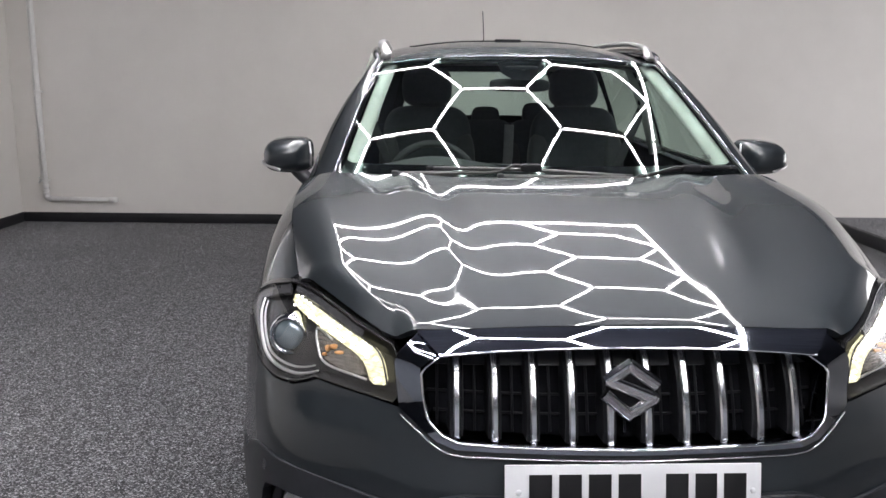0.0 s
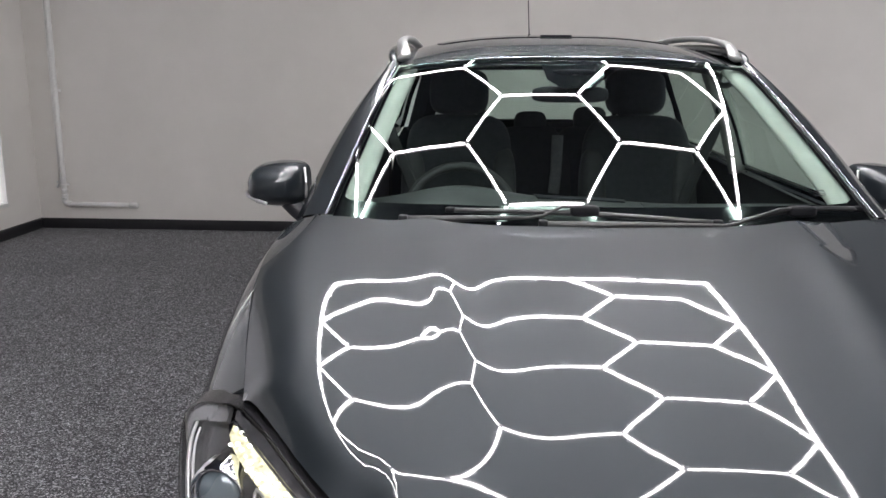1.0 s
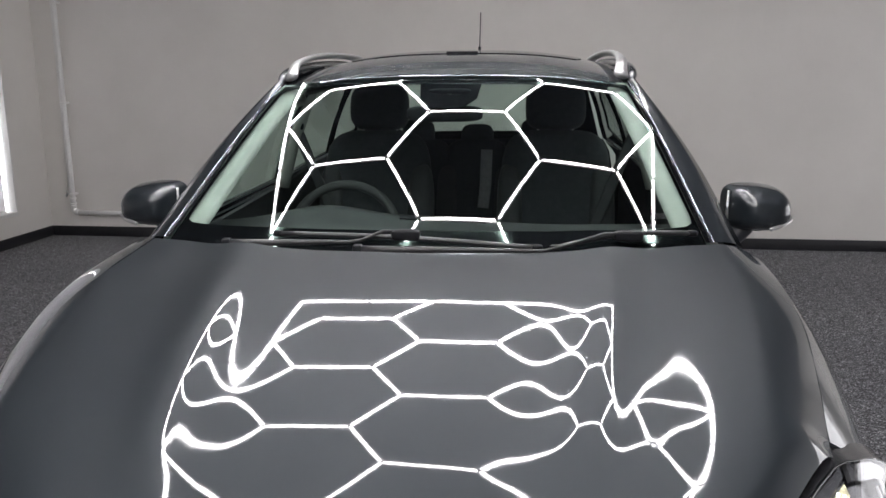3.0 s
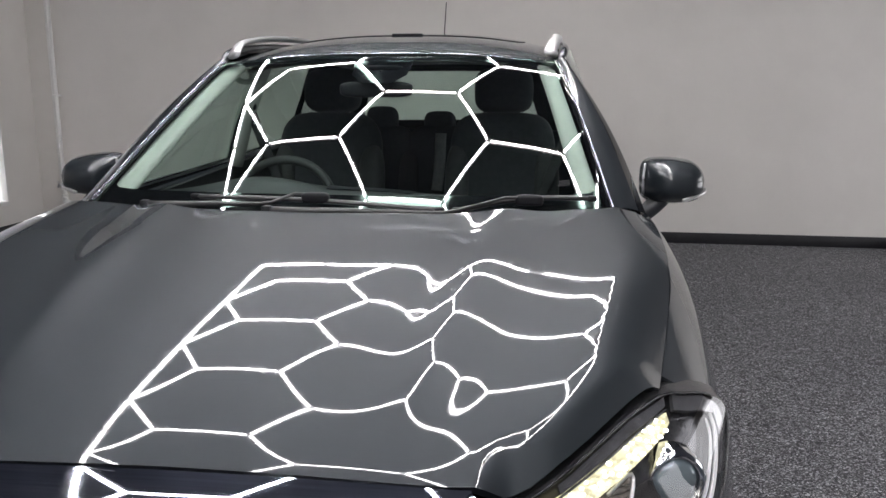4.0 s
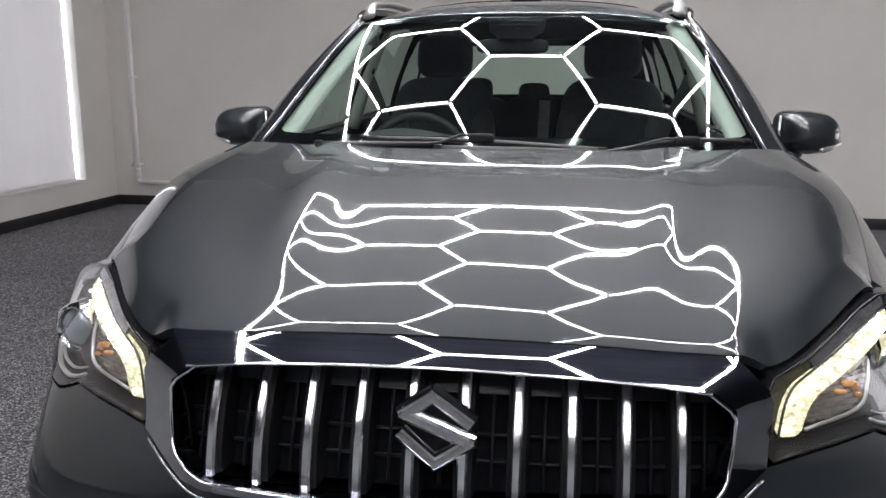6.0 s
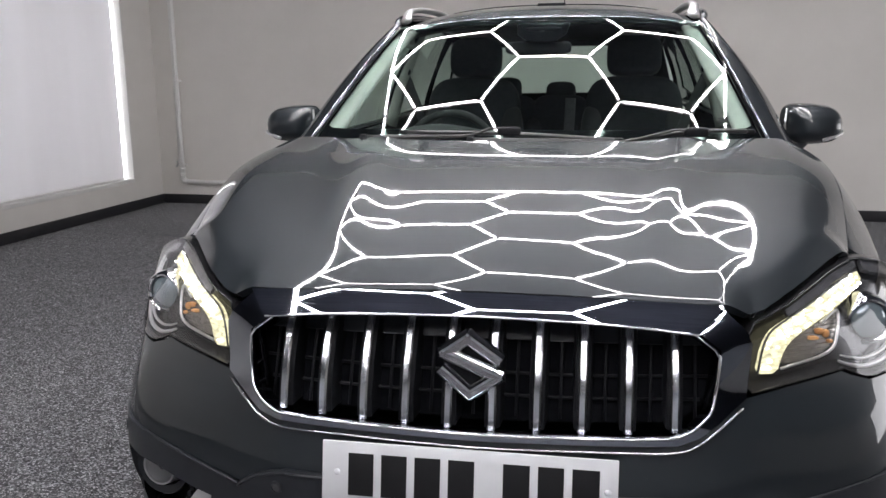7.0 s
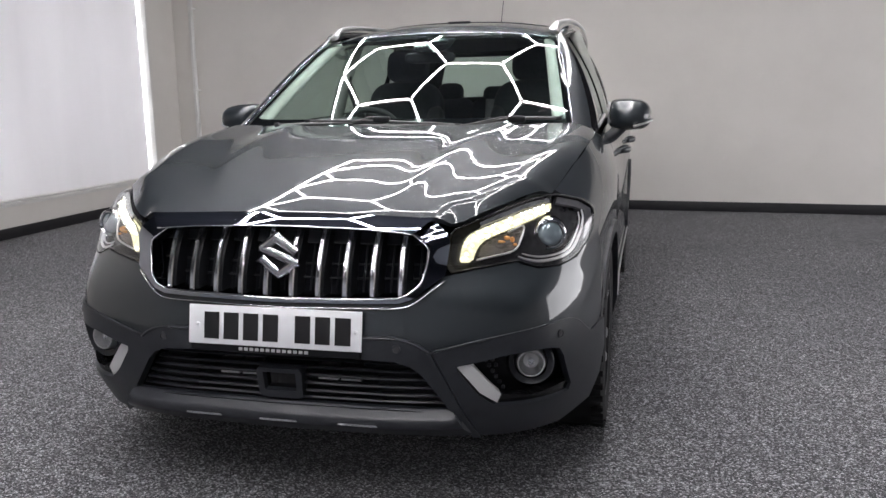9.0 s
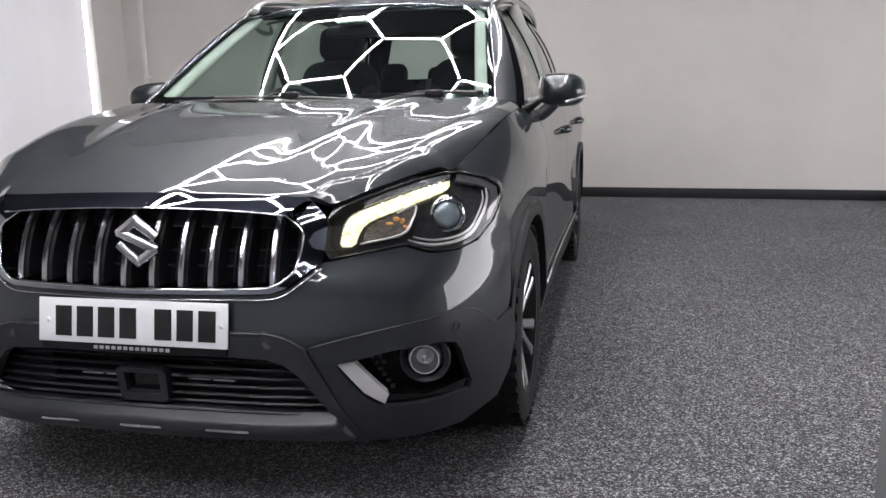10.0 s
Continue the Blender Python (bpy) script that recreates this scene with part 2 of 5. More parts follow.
def part(name, bm, mat, parent=None, label="", smooth=False):
    me = bpy.data.meshes.new(name)
    bmesh.ops.recalc_face_normals(bm, faces=bm.faces)
    bm.to_mesh(me)
    bm.free()
    me.materials.append(mat)
    if smooth:
        me.polygons.foreach_set("use_smooth", [True] * len(me.polygons))
        me.set_sharp_from_angle(angle=radians(35))
    ob = new(name, me)
    if parent is not None:
        ob.parent = parent
    if label:
        tagged(ob, label)
    return ob


def twin(ob, parent, m):
    """Another part on the same mesh, at the pose m."""
    made = new(ob.name.split(".")[0], ob.data)
    made.parent = parent
    made.matrix_basis = m
    if "label" in ob:
        made["label"] = ob["label"]
    return made


def add_box(bm, lo, hi, bevel=0.0, seg=2, turn=None):
    sx, sy, sz = (hi[i] - lo[i] for i in range(3))
    mid = Vector([(hi[i] + lo[i]) / 2 for i in range(3)])
    made = bmesh.ops.create_cube(bm, size=1.0)["verts"]
    for v in made:
        v.co = Vector((v.co.x * sx, v.co.y * sy, v.co.z * sz))
    if bevel:
        edges = list({e for v in made for e in v.link_edges})
        out = bmesh.ops.bevel(bm, geom=edges, offset=bevel, segments=seg, affect="EDGES", profile=0.5)
        made = list({v for f in out["faces"] for v in f.verts} | {v for v in made if v.is_valid})
    for v in made:
        v.co = (turn.to_3x3() @ v.co if turn else v.co) + mid
    return made


def box(name, lo, hi, mat, parent=None, label="", bevel=0.0, seg=2, turn=None):
    bm = bmesh.new()
    add_box(bm, lo, hi, bevel, seg, turn)
    return part(name, bm, mat, parent, label, smooth=bevel > 0)


def spline_path(points, per=8):
    """A smooth open curve through the points."""
    p = [Vector(a) for a in points]
    p = [2 * p[0] - p[1]] + p + [2 * p[-1] - p[-2]]
    out = []
    for i in range(1, len(p) - 2):
        for k in range(per):
            t = k / per
            a, b, c, d = p[i - 1], p[i], p[i + 1], p[i + 2]
            out.append(0.5 * (2 * b + (c - a) * t + (2 * a - 5 * b + 4 * c - d) * t * t + (3 * b - a - 3 * c + d) * t ** 3))
    out.append(p[-2])
    return out


def tube(name, path, size, mat, parent=None, label="", sides=10, flat=1.0, up=(0, 0, 1), closed=False, taper=None):
    """A rod along the path: an ellipse of half-width size across and size * flat along up."""
    verts, faces = [], []
    n = len(path)
    for i, p in enumerate(path):
        a = path[(i - 1) % n] if closed or i > 0 else p
        b = path[(i + 1) % n] if closed or i < n - 1 else p
        d = (Vector(b) - Vector(a)).normalized()
        side = d.cross(Vector(up))
        side = side.normalized() if side.length > 1e-4 else Vector((1, 0, 0))
        top = side.cross(d)
        w = size * (taper(i / max(n - 1, 1)) if taper else 1.0)
        for k in range(sides):
            q = 2 * math.pi * k / sides
            verts.append(Vector(p) + side * (w * math.cos(q)) + top * (w * flat * math.sin(q)))
    for i in range(n if closed else n - 1):
        for k in range(sides):
            a, b = i * sides, ((i + 1) % n) * sides
            faces.append((a + k, a + (k + 1) % sides, b + (k + 1) % sides, b + k))
    if not closed:
        faces += [tuple(range(sides))[::-1], tuple(range((n - 1) * sides, n * sides))]
    return mesh_ob(name, verts, [f[::-1] for f in faces], mat, parent, label)


def pillow(name, centre, size, mat, parent=None, label="", e=0.5, turn=None, nu=28, nv=16):
    """A rounded block: a superellipsoid."""
    def p(c, k):
        return math.copysign(abs(c) ** k, c)
    verts, faces = [], []
    for j in range(nv + 1):
        b = -math.pi / 2 + math.pi * j / nv
        for i in range(nu):
            a = 2 * math.pi * i / nu
            v = Vector((size[0] * p(math.cos(b), e) * p(math.cos(a), e), size[1] * p(math.cos(b), e) * p(math.sin(a), e), size[2] * p(math.sin(b), e)))
            verts.append((turn.to_3x3() @ v if turn else v) + Vector(centre))
    for j in range(nv):
        for i in range(nu):
            k = (i + 1) % nu
            faces.append((j * nu + i, j * nu + k, (j + 1) * nu + k, (j + 1) * nu + i))
    return mesh_ob(name, verts, faces, mat, parent, label)


def lathe(name, profile, mat, parent=None, label="", n=48, m=None):
    """Turns a profile of (along x, radius) round the x axis."""
    verts, faces = [], []
    for i in range(n):
        a = 2 * math.pi * i / n
        for x, r in profile:
            v = Vector((x, r * math.cos(a), r * math.sin(a)))
            verts.append(m @ v if m else v)
    k = len(profile)
    for i in range(n):
        for j in range(k - 1):
            a, b = i * k, ((i + 1) % n) * k
            faces.append((a + j, b + j, b + j + 1, a + j + 1))
    ob = mesh_ob(name, verts, faces, mat, parent, label)
    ob.data.set_sharp_from_angle(angle=radians(40))
    return ob


class Curve:
    """A natural cubic spline y(x), straight beyond its ends."""
    def __init__(self, xs, ys=None):
        self.xs = [float(x) for x in xs]
        n = len(xs)
        a = np.zeros((n, n))
        b = np.zeros((n, n))
        a[0, 0] = a[-1, -1] = 1
        for i in range(1, n - 1):
            h, k = xs[i] - xs[i - 1], xs[i + 1] - xs[i]
            a[i, i - 1], a[i, i], a[i, i + 1] = h, 2 * (h + k), k
            b[i, i - 1], b[i, i], b[i, i + 1] = 6 / h, -6 / h - 6 / k, 6 / k
        self.bend = np.linalg.solve(a, b)
        if ys is not None:
            self.ys, self.m = [float(y) for y in ys], (self.bend @ np.array(ys, float)).tolist()

    def at(self, x, ys, m):
        xs, n = self.xs, len(self.xs)
        if x <= xs[0]:
            h = xs[1] - xs[0]
            return ys[0] + ((ys[1] - ys[0]) / h - h / 6 * (2 * m[0] + m[1])) * (x - xs[0])
        if x >= xs[-1]:
            h = xs[-1] - xs[-2]
            return ys[-1] + ((ys[-1] - ys[-2]) / h + h / 6 * (m[-2] + 2 * m[-1])) * (x - xs[-1])
        i = 0
        while x > xs[i + 1]:
            i += 1
        h = xs[i + 1] - xs[i]
        a, c = (xs[i + 1] - x) / h, (x - xs[i]) / h
        return a * ys[i] + c * ys[i + 1] + ((a ** 3 - a) * m[i] + (c ** 3 - c) * m[i + 1]) * h * h / 6

    def __call__(self, x):
        return self.at(x, self.ys, self.m)


def inside(p, poly):
    x, y = p
    hit = False
    j = len(poly) - 1
    for i in range(len(poly)):
        (xi, yi), (xj, yj) = poly[i], poly[j]
        if (yi > y) != (yj > y) and x < (xj - xi) * (y - yi) / (yj - yi) + xi:
            hit = not hit
        j = i
    return hit


def soften(poly, times=2, cut=0.25):
    """Rounds the corners of a closed outline."""
    for _ in range(times):
        out = []
        for i, a in enumerate(poly):
            b = poly[(i + 1) % len(poly)]
            out += [(a[0] + (b[0] - a[0]) * cut, a[1] + (b[1] - a[1]) * cut), (b[0] + (a[0] - b[0]) * cut, b[1] + (a[1] - b[1]) * cut)]
        poly = out
    return poly


def even(poly, step):
    out = []
    for i, a in enumerate(poly):
        b = poly[(i + 1) % len(poly)]
        k = max(1, math.ceil(math.dist(a, b) / step))
        out += [(a[0] + (b[0] - a[0]) * t / k, a[1] + (b[1] - a[1]) * t / k) for t in range(k)]
    return out


def both(half):
    """A closed outline from its half with x >= 0, which runs from the middle line round to the middle line."""
    return list(half) + [(-x, z) for x, z in reversed(half) if abs(x) > 1e-6]


def panel(name, outline, surf, mat, parent=None, label="", holes=(), step=0.03, lift=0.0, depth=0.012, mirror=False, flip=False):
    """A sheet of the given outline laid on a surface surf(a, b), lifted off it, with a turned-in rim. The outward side is that of
    d/da x d/db, or the other with flip."""
    from mathutils.geometry import delaunay_2d_cdt
    rings = [even(outline, step)] + [even(h, step) for h in holes]
    pts, edges = [], []
    for ring in rings:
        k = len(pts)
        pts += ring
        edges += [(k + i, k + (i + 1) % len(ring)) for i in range(len(ring))]
    rim_count = len(pts)
    edge_pts = np.array(pts)
    lo, hi = edge_pts.min(0), edge_pts.max(0)
    for i in range(int((hi[0] - lo[0]) / step) + 2):
        for j in range(int((hi[1] - lo[1]) / step) + 2):
            p = (lo[0] + i * step + (0.5 * step if j % 2 else 0), lo[1] + j * step)
            if inside(p, rings[0]) and not any(inside(p, h) for h in rings[1:]) and ((edge_pts - p) ** 2).sum(1).min() > (0.5 * step) ** 2:
                pts.append(p)
    out = delaunay_2d_cdt([Vector(p) for p in pts], edges, [], 0, 1e-6)
    flat, faces = [tuple(v) for v in out[0]], []
    for f in out[2]:
        c = (sum(flat[i][0] for i in f) / 3, sum(flat[i][1] for i in f) / 3)
        if inside(c, rings[0]) and not any(inside(c, h) for h in rings[1:]):
            faces.append(tuple(f))
    sign = -1.0 if flip else 1.0
    e = 1e-3
    verts, norms = [], []
    for a, b in flat:
        p = Vector(surf(a, b))
        n = (Vector(surf(a + e, b)) - Vector(surf(a - e, b))).cross(Vector(surf(a, b + e)) - Vector(surf(a, b - e))).normalized() * sign
        verts.append(p + n * lift)
        norms.append(n)
    count = len(verts)
    use = {}
    for f in faces:
        for i in range(3):
            k = (f[i], f[(i + 1) % 3])
            use[k] = use.get(k, 0) + 1
    rim = [k for k in use if (k[1], k[0]) not in use]
    made = []
    for a, b in rim:
        k = len(verts)
        t = (verts[b] - verts[a]).normalized()
        w = t.cross(norms[a]).normalized() * sign
        verts += [verts[a], verts[b], verts[b] - norms[b] * depth, verts[a] - norms[a] * depth]
        norms += [w, w, w, w]
        made.append((k, k + 3, k + 2, k + 1))
    if flip:
        faces = [f[::-1] for f in faces]
        made = [f[::-1] for f in made]
    faces += made
    if mirror:
        verts = [Vector((-v.x, v.y, v.z)) for v in verts]
        norms = [Vector((-v.x, v.y, v.z)) for v in norms]
        faces = [f[::-1] for f in faces]
    return mesh_ob(name, verts, faces, mat, parent, label, norms)


def pair(name, outline, surf, mat, parent, label="", **more):
    """The panel on the car's one side and its mirror image on the other."""
    return panel(name, outline, surf, mat, parent, label, **more), panel(name, outline, surf, mat, parent, label, mirror=True, **more)


def thing(name, label, category, at=(0, 0, 0), group=""):
    ob = new(name)
    ob.location = at
    return tagged(ob, label, category, group)


# ---- the room ----
WX, BY = -4.23, 6.20           # inner faces of the window wall and the back wall
RX, FY, TOP = 6.8, -6.5, 2.85
ROOM = Matrix.Translation((-4.2785, 6.659, 0)) @ pose(0, 0, 0, 0, 0, -2.58) @ Matrix.Translation((-WX, -BY, 0))   # the car stands askew in the room
tagged(box("floor", (WX - 1.6, FY - 1.6, -0.12), (RX + 1.6, BY + 1.6, 0.0), CARPET), "dark grey speckled loop-pile carpet floor", "floor", kind="structure")
tagged(box("ceiling", (WX - 1.6, FY - 1.6, TOP), (RX + 1.6, BY + 1.6, TOP + 0.15), CEILING), "dark painted ceiling over the showroom bay", "ceiling", kind="structure")
tagged(box("wall_back", (WX - 0.3, BY, 0), (RX + 0.3, BY + 0.3, TOP), WALL), "plain off-white painted wall behind the car", "wall", kind="structure")
RY0, RY1 = 0.4, 5.7
bm = bmesh.new()
add_box(bm, (RX, FY, 0), (RX + 0.3, RY0, TOP))
add_box(bm, (RX, RY1, 0), (RX + 0.3, BY, TOP))
add_box(bm, (RX, RY0, 0), (RX + 0.3, RY1, 0.30))
add_box(bm, (RX, RY0, 2.45), (RX + 0.3, RY1, TOP))
tagged(part("wall_right", bm, WALL), "off-white painted wall with a wide added window", "wall", kind="structure")
# The front wall is unseen; its pale blue-grey brightens and tints the bumper's reflections.
tagged(box("wall_front", (WX - 0.3, FY - 0.3, 0), (RX + 0.3, FY, TOP), FRONTWALL), "unseen closing wall, pale blue-grey to brighten the car's front", "wall", kind="structure")
WY0, WY1, WZ0, WZ1 = 1.2, 5.714, 0.304, 2.45     # window opening
bm = bmesh.new()
add_box(bm, (WX - 0.3, FY, 0), (WX, WY0, TOP))
add_box(bm, (WX - 0.3, WY1, 0), (WX, BY, TOP))
add_box(bm, (WX - 0.3, WY0, 0), (WX, WY1, WZ0))
add_box(bm, (WX - 0.3, WY0, WZ1), (WX, WY1, TOP))
tagged(part("wall_left", bm, WALL), "off-white painted wall with a large recessed window", "wall", kind="structure")
for n, lo, hi in (("skirting_back", (WX + 0.018, BY - 0.018, 0), (RX - 0.02, BY, 0.095)), ("skirting_left", (WX, FY, 0), (WX + 0.018, BY, 0.095)), ("skirting_right", (RX - 0.018, FY, 0), (RX, BY - 0.02, 0.095))):
    tagged(box(n, lo, hi, SKIRT, bevel=0.004), "black painted skirting board along the wall", "skirting board", kind="structure")

def blind_window(name, face, out, y0, y1, sky, lowered=True, foot=0.304):
    """A recessed window with a lowered roller blind in a wall whose inner face lies at x = face; out: the way out of the room."""
    w = tagged(thing(name, "large recessed window behind a closed white roller blind" if lowered else "added unseen window that brightens the right side, white roller blind rolled up", "window", (face, (y0 + y1) / 2, foot)), kind="structure")
    def add(n, a, b, mat, label="", **more):
        xs = sorted((face + out * a[0], face + out * b[0]))
        ob = box(n, (xs[0], a[1], a[2]), (xs[1], b[1], b[2]), mat, w, label, **more)
        ob.location -= w.location
    add("window_sill", (-0.004, y0, foot - 0.03), (0.28, y1, foot + 0.004), SILLPAINT, bevel=0.003)
    add("reveal", (0.001, y1 - 0.012, foot + 0.004), (0.28, y1 + 0.001, WZ1), SILLPAINT)
    add("reveal", (0.001, y0 - 0.001, foot + 0.004), (0.28, y0 + 0.012, WZ1), SILLPAINT)
    drop = foot + 0.013 if lowered else WZ1 - 0.06
    add("blind", (0.097, y0 + 0.03, drop), (0.100, y1 - 0.031, WZ1), BLIND, "white translucent roller blind, fully lowered" if lowered else "white roller blind, rolled up")
    add("bottom_bar", (0.091, y0 + 0.03, drop - 0.008), (0.106, y1 - 0.031, drop + 0.006), SILLPAINT, bevel=0.003)
    add("pane", (0.285, y0, foot), (0.29, y1, WZ1), sky, "glowing pane in place of the light outside")


blind_window("window_1", WX, -1, WY0, WY1, SKYGLOW)
# Unseen window, added to brighten the wall, floor and car on the right.
blind_window("window_2", RX, 1, RY0, RY1, FILLRIGHT, False, 0.30)

PX, PY, PZ = -3.95, BY - 0.058, 0.236      # the pipe's upright and the height of its foot
PX, PY, PZ = -3.95, BY - 0.058, 0.236      # the pipe's upright and the height of its foot
pipe = thing("water_pipe", "white painted pipe run with an elbow on the wall", "pipe", (PX, PY, 0))
def on_pipe(ob):
    ob.parent = pipe
    ob.location -= pipe.location
    return ob
on_pipe(tube("pipe", [(PX, PY, z) for z in (PZ + 0.05, 0.8, 1.4, TOP)], 0.0225, PIPE, sides=16))
on_pipe(tube("pipe", [(PX + 0.04, PY, PZ), (PX + 0.36, PY, PZ - 0.003), (PX + 0.64, PY, PZ - 0.005)], 0.0225, PIPE, sides=16))
on_pipe(tube("elbow", spline_path([(PX, PY, PZ + 0.075), (PX + 0.001, PY, PZ + 0.03), (PX + 0.014, PY, PZ + 0.008), (PX + 0.045, PY, PZ)], 6), 0.028, PIPE, sides=16))
on_pipe(tube("end_cap", [(PX + 0.61, PY, PZ - 0.005), (PX + 0.67, PY, PZ - 0.005), (PX + 0.685, PY, PZ - 0.005)], 0.027, PIPE, sides=16, taper=lambda t: 1.0 if t < 0.6 else 0.75))
for z in (PZ + 0.075, PZ + 0.125):
    on_pipe(tube("collar", [(PX, PY, z), (PX, PY, z + 0.016)], 0.0295, PIPE, sides=16))
for z in (PZ + 0.165, 1.25, 2.15):
    on_pipe(box("bracket", (PX - 0.028, PY - 0.026, z), (PX + 0.028, BY - 0.001, z + 0.02), PIPE, bevel=0.006))
on_pipe(tube("wing_nut", [(PX - 0.055, PY - 0.02, PZ + 0.155), (PX - 0.035, PY - 0.015, PZ + 0.185), (PX - 0.05, PY - 0.02, PZ + 0.21)], 0.011, SATIN, label="dull metal wing nut"))
on_pipe(tube("thin_pipe", [(PX - 0.048, PY + 0.03, PZ + 0.19), (PX - 0.048, PY + 0.03, 1.4), (PX - 0.048, PY + 0.03, TOP)], 0.008, PIPE, sides=8))

plinth = thing("raised_plinth", "low raised carpeted plinth with a black edge", "platform", (4.96, 4.55, 0))
box("deck", (-1.30, -1.6, 0.0), (1.82, 1.63, 0.118), CARPET, plinth)
box("edging", (-1.318, -1.618, 0.0), (-1.301, 1.63, 0.112), SKIRT, plinth, bevel=0.003)
box("edging", (-1.30, -1.618, 0.0), (1.82, -1.601, 0.112), SKIRT, plinth, bevel=0.003)

for ob in list(scene.objects):
    if ob.parent is None and ob.name not in ("camera", "floor", "ceiling"):
        ob.matrix_basis = ROOM @ ob.matrix_basis

# ---- hexagon lights ----
HEX, HEX_Z, HEX_FAR, HEX_X, ROWS_OF_HEX = 0.4147, 2.5749, 3.2625, -0.0116, 8
def hexagon_lights():
    lamp = thing("hexagon_ceiling_light", "hexagon grid of glowing white light tubes hung under the ceiling", "ceiling light", (HEX_X, HEX_FAR, HEX_Z))
    s, r = HEX, HEX * math.sqrt(3) / 2
    lines = []
    n = ROWS_OF_HEX
    for k in range(n + 1):
        y = -2 * r * k
        lines.append(((-s / 2, y), (s / 2, y)))
        if k in (0, n):
            for a, b in ((0.5, 1.5), (1.5, 2.5)):
                lines += [((i * a * s, y), (i * b * s, y)) for i in (1, -1)]
        if k == n:
            break
        for i in (1, -1):
            m = y - r
            lines += [((i * s / 2, y), (i * s, m)), ((i * s, m), (i * s / 2, y - 2 * r)), ((i * s, m), (i * 2 * s, m))]
            lines += [((i * 2.5 * s, y), (i * 2.5 * s, m)), ((i * 2.5 * s, m), (i * 2.5 * s, y - 2 * r))]
            if k > 0:
                lines.append(((i * 2 * s, m), (i * 2.5 * s, y)))
            if k < n - 1:
                lines.append(((i * 2 * s, m), (i * 2.5 * s, y - 2 * r)))
    joints = set()
    for a, b in lines:
        a, b = Vector((*a, 0)), Vector((*b, 0))
        d = (b - a).normalized() * 0.008
        tube("light_tube", [a + d, b - d], 0.0068, TUBE, lamp, sides=10)
        q = (b - a).normalized().cross(Vector((0, 0, 1))) * 0.0105
        back = [a + d - q, b - d - q, b - d + q, a + d + q]
        verts = [v + Vector((0, 0, h)) for h in (0.0066, 0.0145) for v in back]
        mesh_ob("backing", verts, [(3, 2, 1, 0), (4, 5, 6, 7), (0, 1, 5, 4), (1, 2, 6, 5), (2, 3, 7, 6), (3, 0, 4, 7)], CAP, lamp, smooth=False)
        joints |= {(round(p.x, 3), round(p.y, 3)) for p in (a, b)}
    first = None
    for x, y in sorted(joints):
        if first is None:
            first = lathe("connector", [(-0.008, 0.0), (-0.008, 0.011), (0.010, 0.011), (0.010, 0.0)], CAP, lamp, "white plastic connector", 12, pose(0, 0, 0, 0, 90, 0))
            first.location = (x, y, 0)
        else:
            twin(first, lamp, pose(x, y, 0))
    for x in (-2.5 * s, 2.5 * s):
        for k in (0, 4, 8):
            tube("hanger", [(x, -2 * r * k, 0.014), (x, -2 * r * k, TOP - HEX_Z)], 0.0025, CAP, lamp, sides=6)
    return lamp
lamp = hexagon_lights()
lamp.matrix_basis = pose(HEX_X, HEX_FAR, HEX_Z, 0, 0, -0.450)


# ---- the car: its surfaces ----
PLAN_X = (-0.2, 0, 0.2, 0.35, 0.5, 0.65, 0.75, 0.83, 0.87, 0.89)
NOSE = {   # height: how far back the nose lies at each of the widths above
    0.24: (0.025, 0.02, 0.025, 0.036, 0.080, 0.170, 0.280, 0.42, 0.52, 0.60),
    0.33: (0.02, 0.015, 0.02, 0.027, 0.055, 0.120, 0.212, 0.36, 0.475, 0.56),
    0.45: (0.003, 0.0, 0.003, 0.011, 0.043, 0.096, 0.172, 0.325, 0.46, 0.55),
    0.54: (-0.005, -0.01, -0.005, 0.004, 0.040, 0.096, 0.170, 0.325, 0.465, 0.56),
    0.62: (0.01, 0.005, 0.01, 0.023, 0.056, 0.113, 0.190, 0.355, 0.50, 0.60),
    0.672: (0.022, 0.017, 0.022, 0.036, 0.074, 0.138, 0.222, 0.385, 0.515, 0.61),
    0.72: (0.04, 0.035, 0.04, 0.055, 0.102, 0.176, 0.262, 0.405, 0.54, 0.63),
    0.86: (0.125, 0.115, 0.125, 0.135, 0.152, 0.265, 0.370, 0.500, 0.615, 0.74),
    0.93: (0.19, 0.18, 0.19, 0.205, 0.250, 0.395, 0.505, 0.625, 0.74, 0.87),
}
NOSE_LEVELS = [Curve(PLAN_X, row) for row in NOSE.values()]
NOSE_Z = Curve(list(NOSE))


def nose_y(x, z):
    ys = [c(abs(x)) for c in NOSE_LEVELS]
    return NOSE_Z.at(z, ys, (NOSE_Z.bend @ np.array(ys)).tolist())


def nose(x, z):
    return (x, nose_y(x, z), z)


def nose_back(d):
    return lambda x, z: (x, nose_y(x, z) + d, z)


HOOD_MID = Curve((0.05, 0.1, 0.16, 0.25, 0.4, 0.6, 0.8, 1, 1.2, 1.35), (0.8156, 0.8640, 0.8993, 0.9353, 0.9798, 1.0216, 1.0527, 1.0758, 1.0980, 1.1155))
LENS_TOP = Curve((0.43, 0.476, 0.535, 0.595, 0.659, 0.721, 0.80), (0.862, 0.840, 0.863, 0.883, 0.901, 0.911, 0.916))
TIP_X = (0, 0.2, 0.33, 0.43, 0.476, 0.535, 0.595, 0.659, 0.721, 0.80)
HOOD_TIP = Curve(TIP_X, (0.120, 0.119, 0.118, 0.121) + tuple(nose_y(w, LENS_TOP(w)) + 0.003 for w in TIP_X[4:]))
